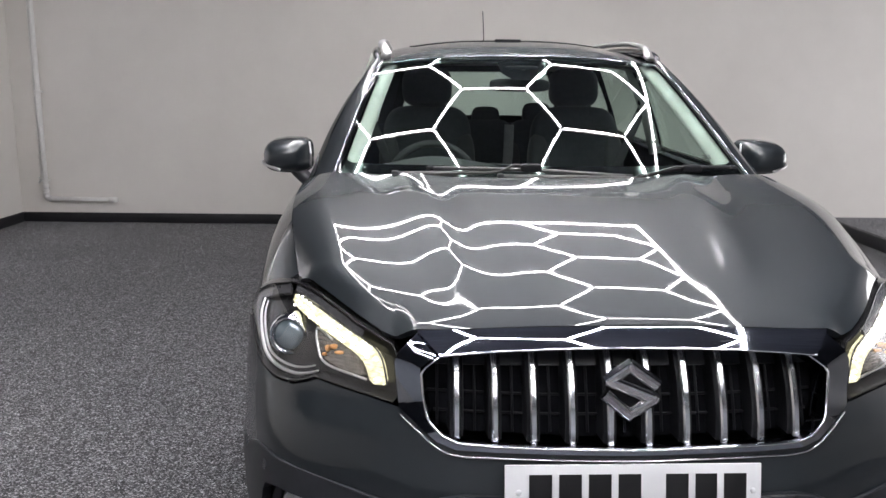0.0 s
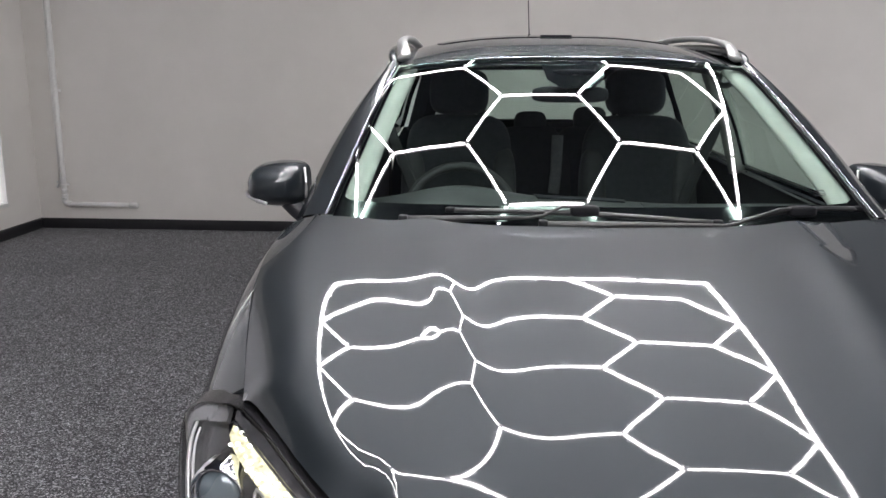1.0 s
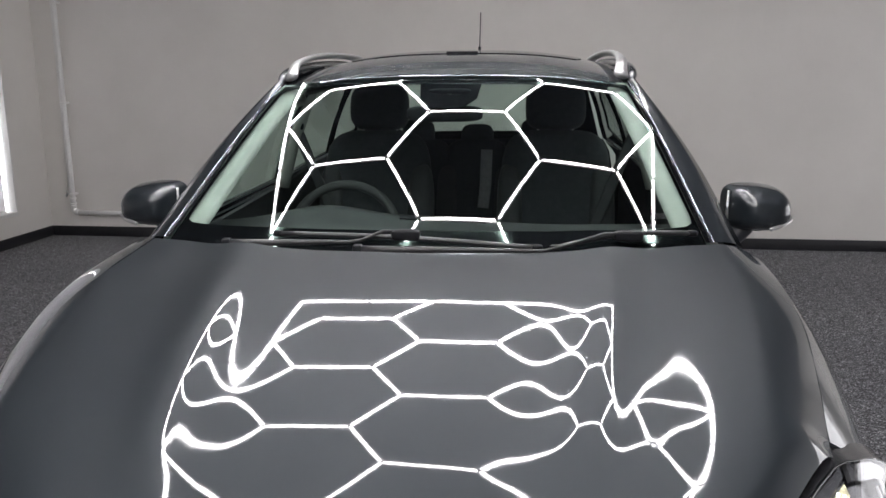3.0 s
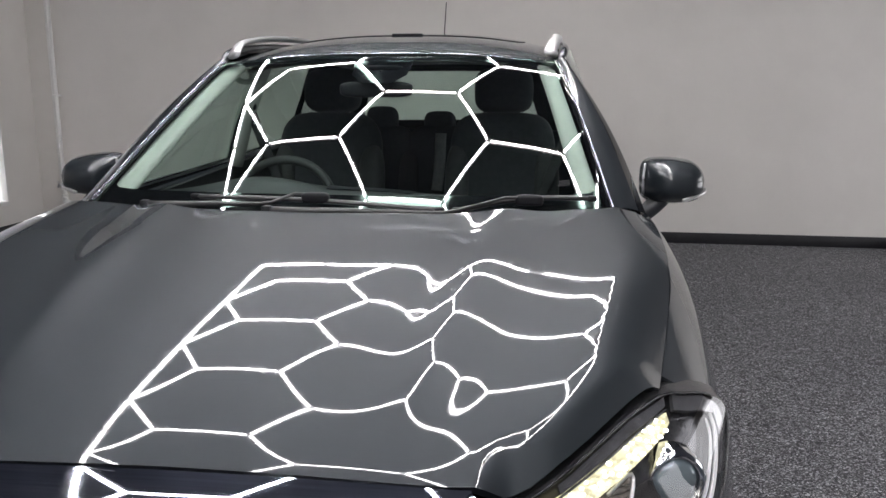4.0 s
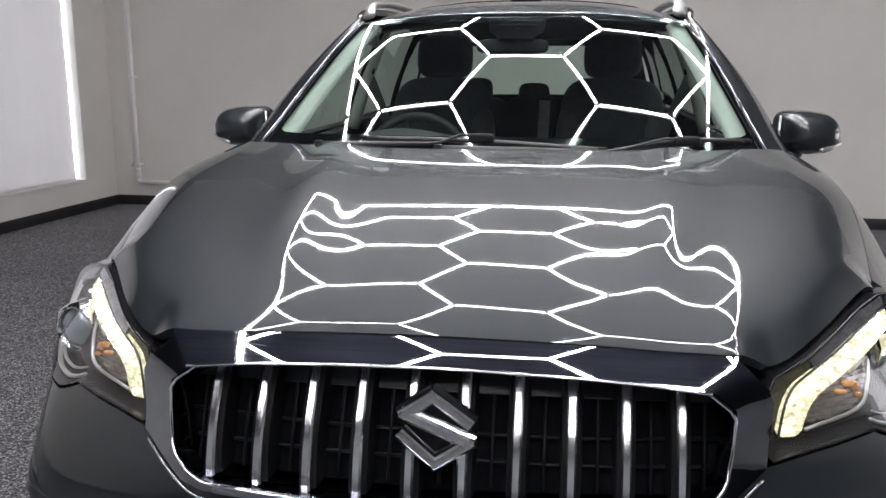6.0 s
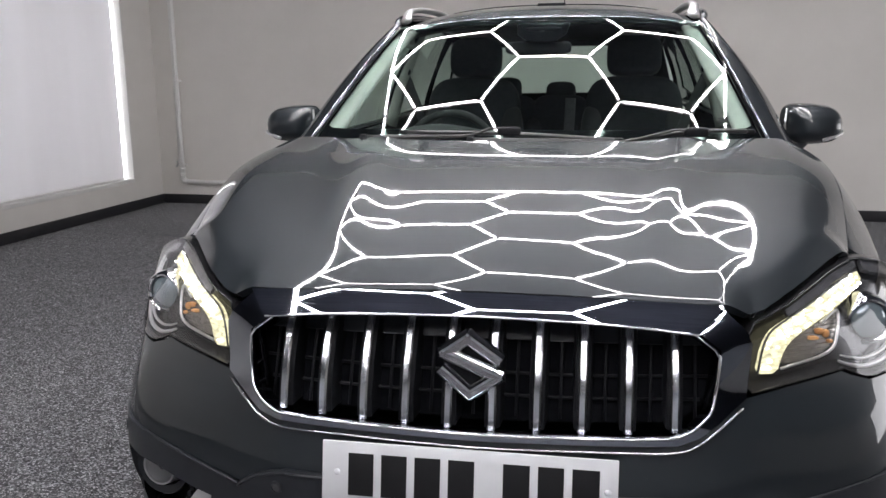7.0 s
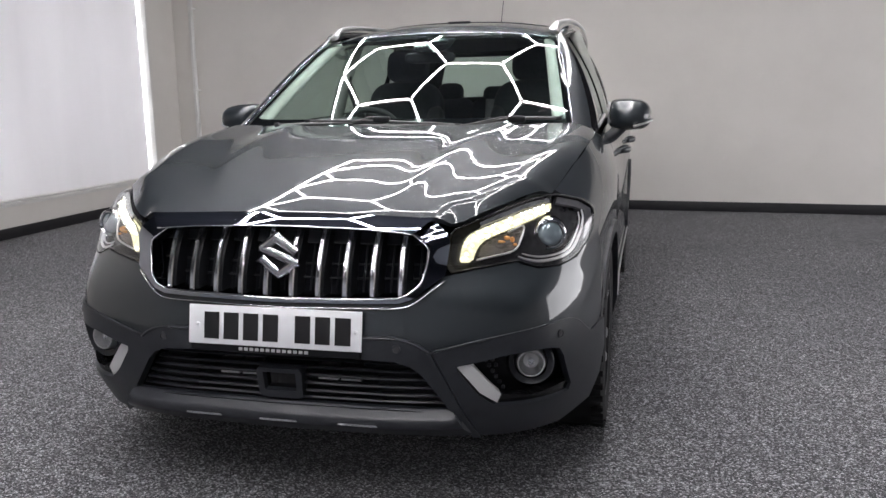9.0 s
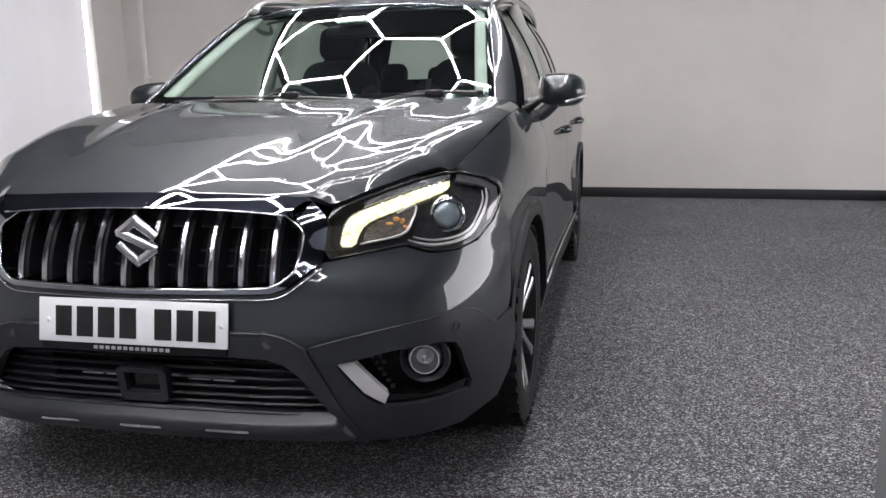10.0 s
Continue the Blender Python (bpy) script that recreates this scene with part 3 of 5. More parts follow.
HOOD_FALL = Curve((-0.2, -0.15, -0.1, -0.05, 0, 0.05, 0.1, 0.15, 0.2, 0.25, 0.3, 0.35, 0.4, 0.45, 0.5, 0.55, 0.6, 0.65, 0.7, 0.8, 0.9), (0.00363, 0.00210, 0.00115, 0.00032, 0.00000, 0.00032, 0.00115, 0.00210, 0.00363, 0.00507, 0.00559, 0.00682, 0.00985, 0.01306, 0.01389, 0.01363, 0.01468, 0.01821, 0.02738, 0.07109, 0.14342))
EDGE_Y = (0.45, 0.8, 1.2, 1.5, 2.5, 3.5, 4.1)
EDGE_X = Curve(EDGE_Y, (0.720, 0.783, 0.806, 0.806, 0.785, 0.765, 0.725))
EDGE_Z = Curve(EDGE_Y, (0.905, 1.004, 1.048, 1.054, 1.070, 1.10, 1.12))


def hood_skin(w, y):
    """The hood without its edges: an arched middle and a soft crest along each side, hollow on both its flanks, that fades out at the tip."""
    ends = min(max((y - 0.10) / 0.26, 0.0), 1.0)
    ends *= ends * (3 - 2 * ends)
    z = HOOD_MID(y) - ends * HOOD_FALL(w / (1 + 0.7679 * (y - 0.45))) - (1 - ends) * (0.0464 * w * w +0.0000 * w ** 4)
    d = min(max(y, 0.1), 0.95) - 0.5
    crest = 0.3516 + 0.1321 * (y - 0.45) -0.0076 * (y - 0.45) ** 2
    rise = ends * max(0.00721 +0.01333 * d -0.03208 * d * d, 0.0)
    z += rise * math.exp(-((w - crest) / (0.0526 +0.0086 * d)) ** 2)
    return z + ends * (0.00042 -0.00884 * d) * math.exp(-((w - crest -0.1042) / 0.0512) ** 2)


def hood_z(x, y):
    """Height of the hood: an arched middle between two soft ridges, and shoulders that roll off to the wings and the lamps."""
    w = abs(x)
    z = hood_skin(w, y)
    d = max(y - HOOD_TIP(w), 0.0)
    front = rear = 0.0
    if w > 0.43:
        k = min(max((w - 0.43) / 0.06, 0), 1)
        u = 1 - d / 0.065
        drop = max(hood_skin(w, HOOD_TIP(w)) - LENS_TOP(w), 0)
        front = k * k * (3 - 2 * k) * 0.036 * math.tanh(drop / 0.036) * (u + math.sqrt(u * u + 0.10)) / 2
    f = min(max((y - 0.30) / 0.18, 0), 1)
    if f > 0:
        xe = EDGE_X(y)
        t = max((w - xe + 0.11) / 0.11, 0)
        rear = f * f * (3 - 2 * f) * t * t * max(hood_skin(xe, y) - EDGE_Z(y), 0)
    z -= (front ** 4 + rear ** 4) ** 0.25
    return z


def hood_at(x, y):
    return (x, y, hood_z(x, y))


WAIST_X = Curve((0.4, 0.9, 1.5, 2.5, 3.5, 4.0, 4.3), (0.848, 0.886, 0.884, 0.884, 0.893, 0.865, 0.79))


def side_x(y, z):
    xe, ze, xs = EDGE_X(y), EDGE_Z(y), WAIST_X(y)
    t = (ze - z) / 0.22
    x = xe + (xs - xe) * (1 - max(1 - t, 0) ** 2.2) if t > 0 else xe + (xs - xe) * 10 * t
    x -= 0.010 * math.exp(-((z - 0.58) / 0.12) ** 2) * (1 if 1.4 < y < 3.1 else 0)
    return x - 0.25 * max(0.38 - z, 0)


def side(y, z):
    return (side_x(y, z), y, z)


def cabin_x(y, z):
    ze = EDGE_Z(y)
    t = min(max((z - ze) / 0.46, 0), 1.2)
    return EDGE_X(y) - 0.012 - 0.19 * t - 0.03 * t * t + 0.022 * math.sin(math.pi * min(t, 1))


def cabin(y, z):
    return (cabin_x(y, z), y, z)


def screen(x, v):
    """The windscreen: v runs from its foot to its top."""
    w = 0.715 + (0.575 - 0.715) * v
    u = x / w
    foot = Vector((x, 1.0751 + 0.1496 * u * u, 1.0212 + 0.0387 * u * u))
    top = Vector((x, 1.9409 + 0.0305 * u * u, 1.4814 -0.0182 * u * u))
    return foot.lerp(top, v) + Vector((0, -0.45, 0.89)) * (4 * v * (1 - v) * (0.0114 +0.0126 * (v - 0.5)) -0.0020 * u ** 4)


ROOF_MID = Curve((1.8, 1.95, 2.2, 2.5, 2.9, 3.3, 3.7, 4.05), (1.435, 1.494, 1.545, 1.576, 1.590, 1.585, 1.562, 1.515))
def roof_at(x, y):
    return (x, y, ROOF_MID(y) - 0.062 * (abs(x) / 0.58) ** 2.6)


# ---- the car: its body ----
car = thing("car", "dark grey metallic crossover with chrome slatted grille on carpet", "car")

HOOD_HALF = [(w, HOOD_TIP(w) + 0.005) for w in (0, 0.1, 0.2, 0.33, 0.40, 0.43, 0.455, 0.476, 0.51, 0.535, 0.565, 0.595, 0.627, 0.659, 0.69, 0.718)]
HOOD_HALF += [(EDGE_X(y) + 0.001, y) for y in (0.455, 0.50, 0.58, 0.68, 0.78, 0.88, 0.98, 1.08, 1.19)] + [(0.79, 1.215), (0.72, 1.205), (0.5, 1.142), (0.25, 1.086), (0, 1.066)]
panel("hood", both(HOOD_HALF), hood_at, PAINT, car, "smooth hood with two soft lengthwise creases", step=0.0125, depth=0.016)

BUMPER_TOP = [(0, 0.640), (0.27, 0.644), (0.352, 0.646), (0.392, 0.658), (0.43, 0.684), (0.466, 0.715), (0.55, 0.729), (0.652, 0.741), (0.673, 0.731), (0.71, 0.718), (0.764, 0.716), (0.806, 0.729), (0.835, 0.770), (0.846, 0.805), (0.856, 0.80), (0.868, 0.70), (0.873, 0.56), (0.871, 0.527)]
CLAD_TOP = [(0.866, 0.512), (0.848, 0.503), (0.838, 0.520), (0.818, 0.555), (0.796, 0.573), (0.76, 0.577), (0.717, 0.572), (0.571, 0.549), (0.44, 0.522)]
GUARD_TOP = [(0.437, 0.522), (0.412, 0.540), (0.386, 0.552), (0.336, 0.562), (0.265, 0.561), (0, 0.560)]
panel("front_bumper", both(BUMPER_TOP + CLAD_TOP + GUARD_TOP), nose, PAINT, car, "painted upper bumper", step=0.026, depth=0.02)

FOG_HOLE = soften([(0.501, 0.474), (0.548, 0.482), (0.644, 0.503), (0.739, 0.508), (0.776, 0.495), (0.800, 0.349), (0.729, 0.350), (0.639, 0.352), (0.60, 0.358), (0.56, 0.392)], 1, 0.15)
WING = [(0.441, 0.520)] + CLAD_TOP[::-1][1:] + [(0.878, 0.51), (0.880, 0.42), (0.868, 0.34), (0.84, 0.275), (0.76, 0.240), (0.631, 0.248), (0.560, 0.258)]
pair("bumper_cladding", WING, nose, CLADDING, car, "dark grained plastic lower bumper corner", holes=[FOG_HOLE], step=0.026, lift=0.004, depth=0.022)
LOWER_OPEN = [(0, 0.500), (0.255, 0.500), (0.345, 0.496), (0.385, 0.482), (0.416, 0.454), (0.492, 0.344), (0.364, 0.350), (0, 0.350)]
GUARD = [(0, 0.560), (0.265, 0.561), (0.336, 0.562), (0.386, 0.552), (0.412, 0.540), (0.437, 0.522), (0.50, 0.385), (0.560, 0.258), (0.540, 0.260), (0.500, 0.340), (0, 0.344)]
panel("bumper_guard", both(GUARD), nose, CLADDING, car, "dark plastic arch round the lower grille", holes=[both(LOWER_OPEN)], step=0.024, lift=0.014, depth=0.03)


# Lighter grey tubes put the highlight along the cladding and guard edges into colour.
for s in (1, -1):
    tube("cladding_edge", spline_path([(s * x, nose_y(x, z) - 0.006, z - 0.002) for x, z in [(0.441, 0.520)] + CLAD_TOP[::-1][1:]], 4), 0.0028, SKIDGREY, car, "lighter grey tube in place of the highlight on the cladding's edge", sides=6, up=(0, 1, 0))
edge = [(x, z) for x, z in GUARD_TOP if x > 0]
tube("guard_edge", spline_path([(x, nose_y(x, z) - 0.013, z - 0.003) for x, z in edge] + [(-x, nose_y(x, z) - 0.013, z - 0.003) for x, z in edge[::-1]], 4), 0.004, SKIDGREY, car, "lighter rounded upper edge for the highlight along the guard", sides=8, up=(0, 1, 0))


def skid(x, z):
    t = min(max((0.349 - z) / 0.022, 0), 1)
    return (x, nose_y(x, max(z, 0.27)) - 0.030 * t + 0.9 * max(0.300 - z, 0), z)


panel("skid_plate", both([(0, 0.348), (0.494, 0.346), (0.545, 0.272), (0.515, 0.264), (0.40, 0.277), (0.17, 0.277), (0, 0.276)]), skid, SKIDGREY, car, "grey plastic skid plate along the lip", step=0.016, lift=0.006, depth=0.05)
for x in (-0.235, 0.0, 0.235):
    panel("slot", soften([(x - 0.058, 0.3035), (x + 0.058, 0.3035), (x + 0.056, 0.3105), (x - 0.056, 0.3105)], 1, 0.1), skid, EMBLEM, car, "pale slot in the skid plate", step=0.02, lift=0.011, depth=0.005)
panel("bumper_core", both([(0, 0.84), (0.4, 0.83), (0.46, 0.70), (0.74, 0.69), (0.78, 0.6), (0.78, 0.36), (0.6, 0.28), (0, 0.28)]), nose_back(0.115), VOID, car, step=0.06, depth=0.06)

# upper grille
BEZEL_OUT = [(0, 0.8565), (0.2, 0.8535), (0.33, 0.847), (0.385, 0.842), (0.432, 0.858), (0.470, 0.826), (0.478, 0.807), (0.468, 0.716), (0.43, 0.688), (0.392, 0.661), (0.353, 0.649), (0.27, 0.647), (0, 0.643)]
BEZEL_IN = [(0, 0.853), (0.204, 0.850), (0.33, 0.842), (0.372, 0.835), (0.426, 0.797), (0.423, 0.754), (0.412, 0.703), (0.382, 0.677), (0.352, 0.665), (0.27, 0.662), (0, 0.657)]
grille = panel("grille", both([(0, 0.86), (0.37, 0.845), (0.43, 0.80), (0.425, 0.70), (0.36, 0.66), (0, 0.65)]), nose_back(0.07), VOID, car, "black grille behind ten chrome uprights", step=0.05, depth=0.02)
STRIP_LOW = Curve((-0.2, 0, 0.2, 0.33, 0.38, 0.43), (0.848, 0.851, 0.848, 0.842, 0.838, 0.834))
def strip_at(x, t):
    """The broad chrome strip under the hood's edge: t runs from its lower to its upper edge."""
    yt = HOOD_TIP(abs(x)) - 0.003
    edge = hood_z(0.0, 0.126)
    top = Vector((x, yt, edge - (edge - hood_z(0.425, 0.128)) * (x / 0.425) ** 2 - 0.0015))
    z = STRIP_LOW(abs(x))
    low = Vector((x, top.y - (top.z - z) / math.tan(radians(30 + 20 * x * x)), z))
    return low.lerp(top, t) + Vector((0, -0.4, 0.8)) * (0.0011 * 4 * t * (1 - t))
NX, NT = 96, 10
verts, normals = [], []
for i in range(NX + 1):
    for j in range(NT + 1):
        t = j / NT
        x = (-1 + 2 * i / NX) * (0.388 + 0.047 * t)
        verts.append(strip_at(x, t))
        normals.append((strip_at(x + 0.006, t) - strip_at(x - 0.006, t)).cross(strip_at(x, t + 0.05) - strip_at(x, t - 0.05)).normalized())
faces = [(i * (NT + 1) + j, (i + 1) * (NT + 1) + j, (i + 1) * (NT + 1) + j + 1, i * (NT + 1) + j + 1) for i in range(NX) for j in range(NT)]
mesh_ob("chrome_strip", verts, faces, make_streaked_chrome(), grille, "broad dark chrome strip", normals)
tube("strip_lip", [strip_at(-0.386 + 0.772 * i / 40, 0.0) + Vector((0, -0.001, -0.001)) for i in range(41)], 0.0026, CHROME, grille, "bright lower edge of the strip", sides=8)
panel("bezel", both(BEZEL_OUT), nose, BEZELMETAL, grille, "wide chrome grille surround", holes=[both(BEZEL_IN)], step=0.018, lift=0.012, depth=0.05)
lip = [Vector(nose(x, z)) - Vector((0, 0.016, 0)) for x, z in even(soften(both(BEZEL_IN), 1, 0.15), 0.03)]
tube("bezel_lip", lip, 0.0030, CHROME, grille, "bright chrome inner lip", closed=True, up=(0, 1, 0), sides=8)
# The painted edge's highlight below the grille, built as a thin satin chrome tube.
low = [(x, z) for x, z in BEZEL_OUT if z < 0.72]
low = [(-x, z) for x, z in low if x > 0] + [(x, z) for x, z in low[::-1]]
tube("chrome_line", spline_path([Vector(nose(x, z - 0.012)) - Vector((0, 0.004, 0)) for x, z in low], 5), 0.0026, BARCHROME, grille, "thin chrome tube for the highlight on the painted edge under the grille", up=(0, 1, 0), sides=8)


def grille_bar(x):
    """One upright: a bright ridge on a dark tapered rib."""
    z1 = 0.853 - 0.10 * x * x if abs(x) < 0.36 else 0.83
    z0 = 0.657 + 0.07 * x * x
    rows = [z0 + (z1 - z0) * i / 14 for i in range(15)]
    def rib(name, wf, wb, front, back, mat, label):
        verts, faces = [], []
        for z in rows:
            y = nose_y(x, z) - 0.010 * math.sin(math.pi * (z - z0) / (z1 - z0))
            for dx, dy in ((-wb, back), (-wf, front + 0.004), (-wf * 0.6, front), (wf * 0.6, front), (wf, front + 0.004), (wb, back)):
                verts.append((x + dx, y + dy, z))
        for i in range(14):
            for k in range(5):
                a = i * 6 + k
                faces.append((a, a + 1, a + 7, a + 6))
        ob = mesh_ob(name, verts, faces, mat, grille, label)
        ob.data.set_sharp_from_angle(angle=radians(30))
    rib("bar", 0.0075, 0.0085, 0.006, 0.030, BARCHROME, "chrome upright")
    rib("rib", 0.0135, 0.017, 0.018, 0.072, BLACK, "black rib behind the upright")


for i in range(10):
    grille_bar(-0.353 + 0.0784 * i)
for i in range(11):
    x = -0.392 + 0.0784 * i
    if abs(x) > 0.4:
        continue
    zt = 0.845 - 0.1 * x * x
    tube("fin", [nose_back(0.055)(x, z) for z in (0.665, 0.72, 0.78, zt)], 0.003, BLACK, grille, sides=6)
for z, w in ((0.700, 0.40), (0.737, 0.415), (0.80, 0.415)):
    tube("crossbar", spline_path([nose_back(0.058)(x, z) for x in (-w, -0.2, 0, 0.2, w)], 5), 0.003 if z < 0.79 else 0.0035, BLACK, grille, sides=6)
panel("shutter", both([(0, 0.848), (0.33, 0.836), (0.415, 0.806), (0.415, 0.792), (0, 0.795)]), nose_back(0.048), CLADDING, grille, "grey panel high behind the uprights", step=0.06, depth=0.004)
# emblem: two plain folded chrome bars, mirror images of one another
def emblem():
    zig = [(0.049, 0.782), (-0.004, 0.820), (-0.046, 0.790), (0.049, 0.750), (-0.001, 0.715), (-0.049, 0.757)]
    made = None
    for (x0, z0), (x1, z1) in zip(zig, zig[1:]):
        a, b = Vector((x0, z0, 0)), Vector((x1, z1, 0))
        d = (b - a).normalized()
        o = Vector((-d.y, d.x, 0)) * 0.0142
        verts, faces = [], []
        for p in (a - d * 0.006, b + d * 0.006):
            for k in range(9):
                a0 = math.pi * k / 8
                q = p - o * math.cos(a0)
                verts.append((q.x, nose_y(0, 0.77) - 0.012 - 0.0135 * math.sin(a0) ** 0.7, q.y))
        faces = [(i, i + 1, i + 10, i + 9) for i in range(8)] + [tuple(range(8, -1, -1)), tuple(range(9, 18))]
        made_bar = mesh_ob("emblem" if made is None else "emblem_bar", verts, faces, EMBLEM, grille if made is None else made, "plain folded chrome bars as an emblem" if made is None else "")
        made_bar.data.set_sharp_from_angle(angle=radians(50))
        made = made or made_bar
    panel("emblem_base", [(0.0, 0.822), (-0.050, 0.785), (-0.050, 0.752), (0.0, 0.713), (0.050, 0.752), (0.050, 0.785)], lambda x, z: (x, nose_y(0, 0.77) - 0.011, z), BLACK, made, "dark backing", step=0.03, depth=0.012)
emblem()

# lower grille
lower = panel("lower_grille", both([(0, 0.515), (0.37, 0.515), (0.47, 0.48), (0.58, 0.335), (0, 0.335)]), nose_back(0.10), VOID, car, "black slatted lower grille", step=0.06, depth=0.02)
for z, w in ((0.478, 0.385), (0.453, 0.405), (0.428, 0.425), (0.403, 0.445), (0.379, 0.46), (0.359, 0.475)):
    verts, faces = [], []
    xs = [-w + 2 * w * i / 24 for i in range(25)]
    for x in xs:
        y = nose_y(x, z) + 0.022
        verts += [(x, y, z - 0.004), (x, y - 0.004, z), (x, y, z + 0.004), (x, y + 0.02, z + 0.003), (x, y + 0.02, z - 0.003)]
    for i in range(24):
        for k in range(5):
            a, b = i * 5, i * 5 + 5
            faces.append((a + k, a + (k + 1) % 5, b + (k + 1) % 5, b + k))
    ob = mesh_ob("slat", verts, [f[::-1] for f in faces], CLADDING, lower)
    ob.data.set_sharp_from_angle(angle=radians(30))
for s in (1, -1):
    panel("blank", [(s * x, z) for x, z in ((0.275, 0.49), (0.36, 0.485), (0.47, 0.36), (0.29, 0.36))][::s], nose_back(0.035), BLACK, lower, "ribbed blanking panel beside the grille", step=0.05, depth=0.005)
for z in (0.478, 0.442, 0.405):
    for x in (-0.19, -0.12, 0.12, 0.19):
        box("cooler_fin", (x - 0.030, 0.07, z - 0.003), (x + 0.030, 0.10, z + 0.003), SATIN, lower)
radar = panel("radar_panel", both([(0, 0.452), (0.062, 0.452), (0.070, 0.44), (0.066, 0.37), (0.055, 0.362), (0, 0.362)]), nose, CLADDING, car, "square sensor panel in the lower grille", holes=[both([(0, 0.440), (0.050, 0.440), (0.048, 0.384), (0, 0.384)])], step=0.03, lift=0.004, depth=0.04)
panel("cover", both([(0, 0.441), (0.051, 0.441), (0.049, 0.383), (0, 0.383)]), nose_back(0.018), GLOSSBLACK, radar, step=0.04, depth=0.004)
for x, z in ((0.351, 0.531), (-0.351, 0.531), (0.772, 0.537), (-0.772, 0.537)):
    a, b = Vector(nose(x, z)), Vector(nose(x + 0.004, z)) - Vector(nose(x - 0.004, z))
    n = Vector((b.y, -b.x, 0)).normalized()
    m = Matrix.Translation(a + n * (0.013 if abs(x) < 0.5 else 0.003)) @ n.to_track_quat("X", "Z").to_matrix().to_4x4()
    ring = lathe("parking_sensor", [(-0.004, 0.0125), (0.003, 0.0125), (0.003, 0.0095), (-0.001, 0.0095)], SKIDGREY, car, "round parking sensor", 20, m)
    lathe("sensor_cap", [(-0.003, 0.0088), (0.0022, 0.0080), (0.0025, 0.0)], SHELL, ring, "", 20, m)

# number plate: a white plate with plain dark bars
plate = box("number_plate", (-0.26, -0.006, -0.0555), (0.26, 0.0, 0.0555), PLATEWHITE, car, "white number plate with plain dark bars", bevel=0.002)
plate.matrix_basis = pose(0, -0.014, 0.576, -10)
for x, w in ((-0.188, 0.046), (-0.128, 0.046), (-0.068, 0.046), (-0.008, 0.046), (0.088, 0.046), (0.147, 0.044), (0.206, 0.046)):
    box("plate_bar", (x - w / 2, -0.0075, -0.040), (x + w / 2, -0.0062, 0.036), PLATEBLACK, plate, bevel=0.0004)
for x in (-0.232, 0.243):
    bm = bmesh.new()
    bmesh.ops.create_uvsphere(bm, u_segments=12, v_segments=8, radius=0.006)
    for v in bm.verts:
        v.co = Vector((v.co.x + x, v.co.y * 0.5 - 0.006, v.co.z))
    part("screw_cap", bm, PLATEWHITE, plate, smooth=True)
holder = box("plate_holder", (-0.255, -0.004, -0.075), (0.255, 0.012, 0.05), BLACK, car, "black plate holder with a line of pale lettering bars", bevel=0.004)
holder.matrix_basis = pose(0, -0.012, 0.576, -10)
for i in range(13):
    box("lettering_bar", (-0.105 + 0.0165 * i, -0.0052, -0.0700), (-0.094 + 0.0165 * i, -0.0041, -0.0615), SATIN, holder)

# headlights
HL = [(0.469, 0.720), (0.55, 0.733), (0.654, 0.745), (0.675, 0.735), (0.71, 0.722), (0.762, 0.720), (0.803, 0.733), (0.831, 0.770), (0.846, 0.823), (0.838, 0.858), (0.796, 0.884), (0.721, 0.905), (0.659, 0.896), (0.595, 0.878), (0.535, 0.857), (0.474, 0.834)]
DRL_SHAPE = [(0.497, 0.747), (0.506, 0.795), (0.520, 0.820), (0.545, 0.834), (0.600, 0.853), (0.660, 0.871), (0.722, 0.884), (0.728, 0.866), (0.665, 0.842), (0.605, 0.821), (0.565, 0.804), (0.546, 0.786), (0.533, 0.745)]
INDICATOR = [(0.543, 0.750), (0.553, 0.784), (0.572, 0.799), (0.621, 0.818), (0.658, 0.832), (0.655, 0.797), (0.634, 0.766)]
LENS_GLINT = [(0.552, 0.842), (0.600, 0.858), (0.660, 0.876), (0.722, 0.889), (0.722, 0.898), (0.659, 0.889), (0.597, 0.871), (0.548, 0.853)]
SWEEP = [(0.652, 0.752), (0.676, 0.742), (0.71, 0.734), (0.757, 0.736), (0.790, 0.752), (0.808, 0.790), (0.814, 0.826), (0.808, 0.852)]
SHELL_SHAPE = [(0.737, 0.897), (0.796, 0.878), (0.832, 0.853), (0.840, 0.822), (0.827, 0.776), (0.818, 0.772), (0.824, 0.82), (0.816, 0.850), (0.79, 0.864), (0.737, 0.882)]


rng = random.Random(5)


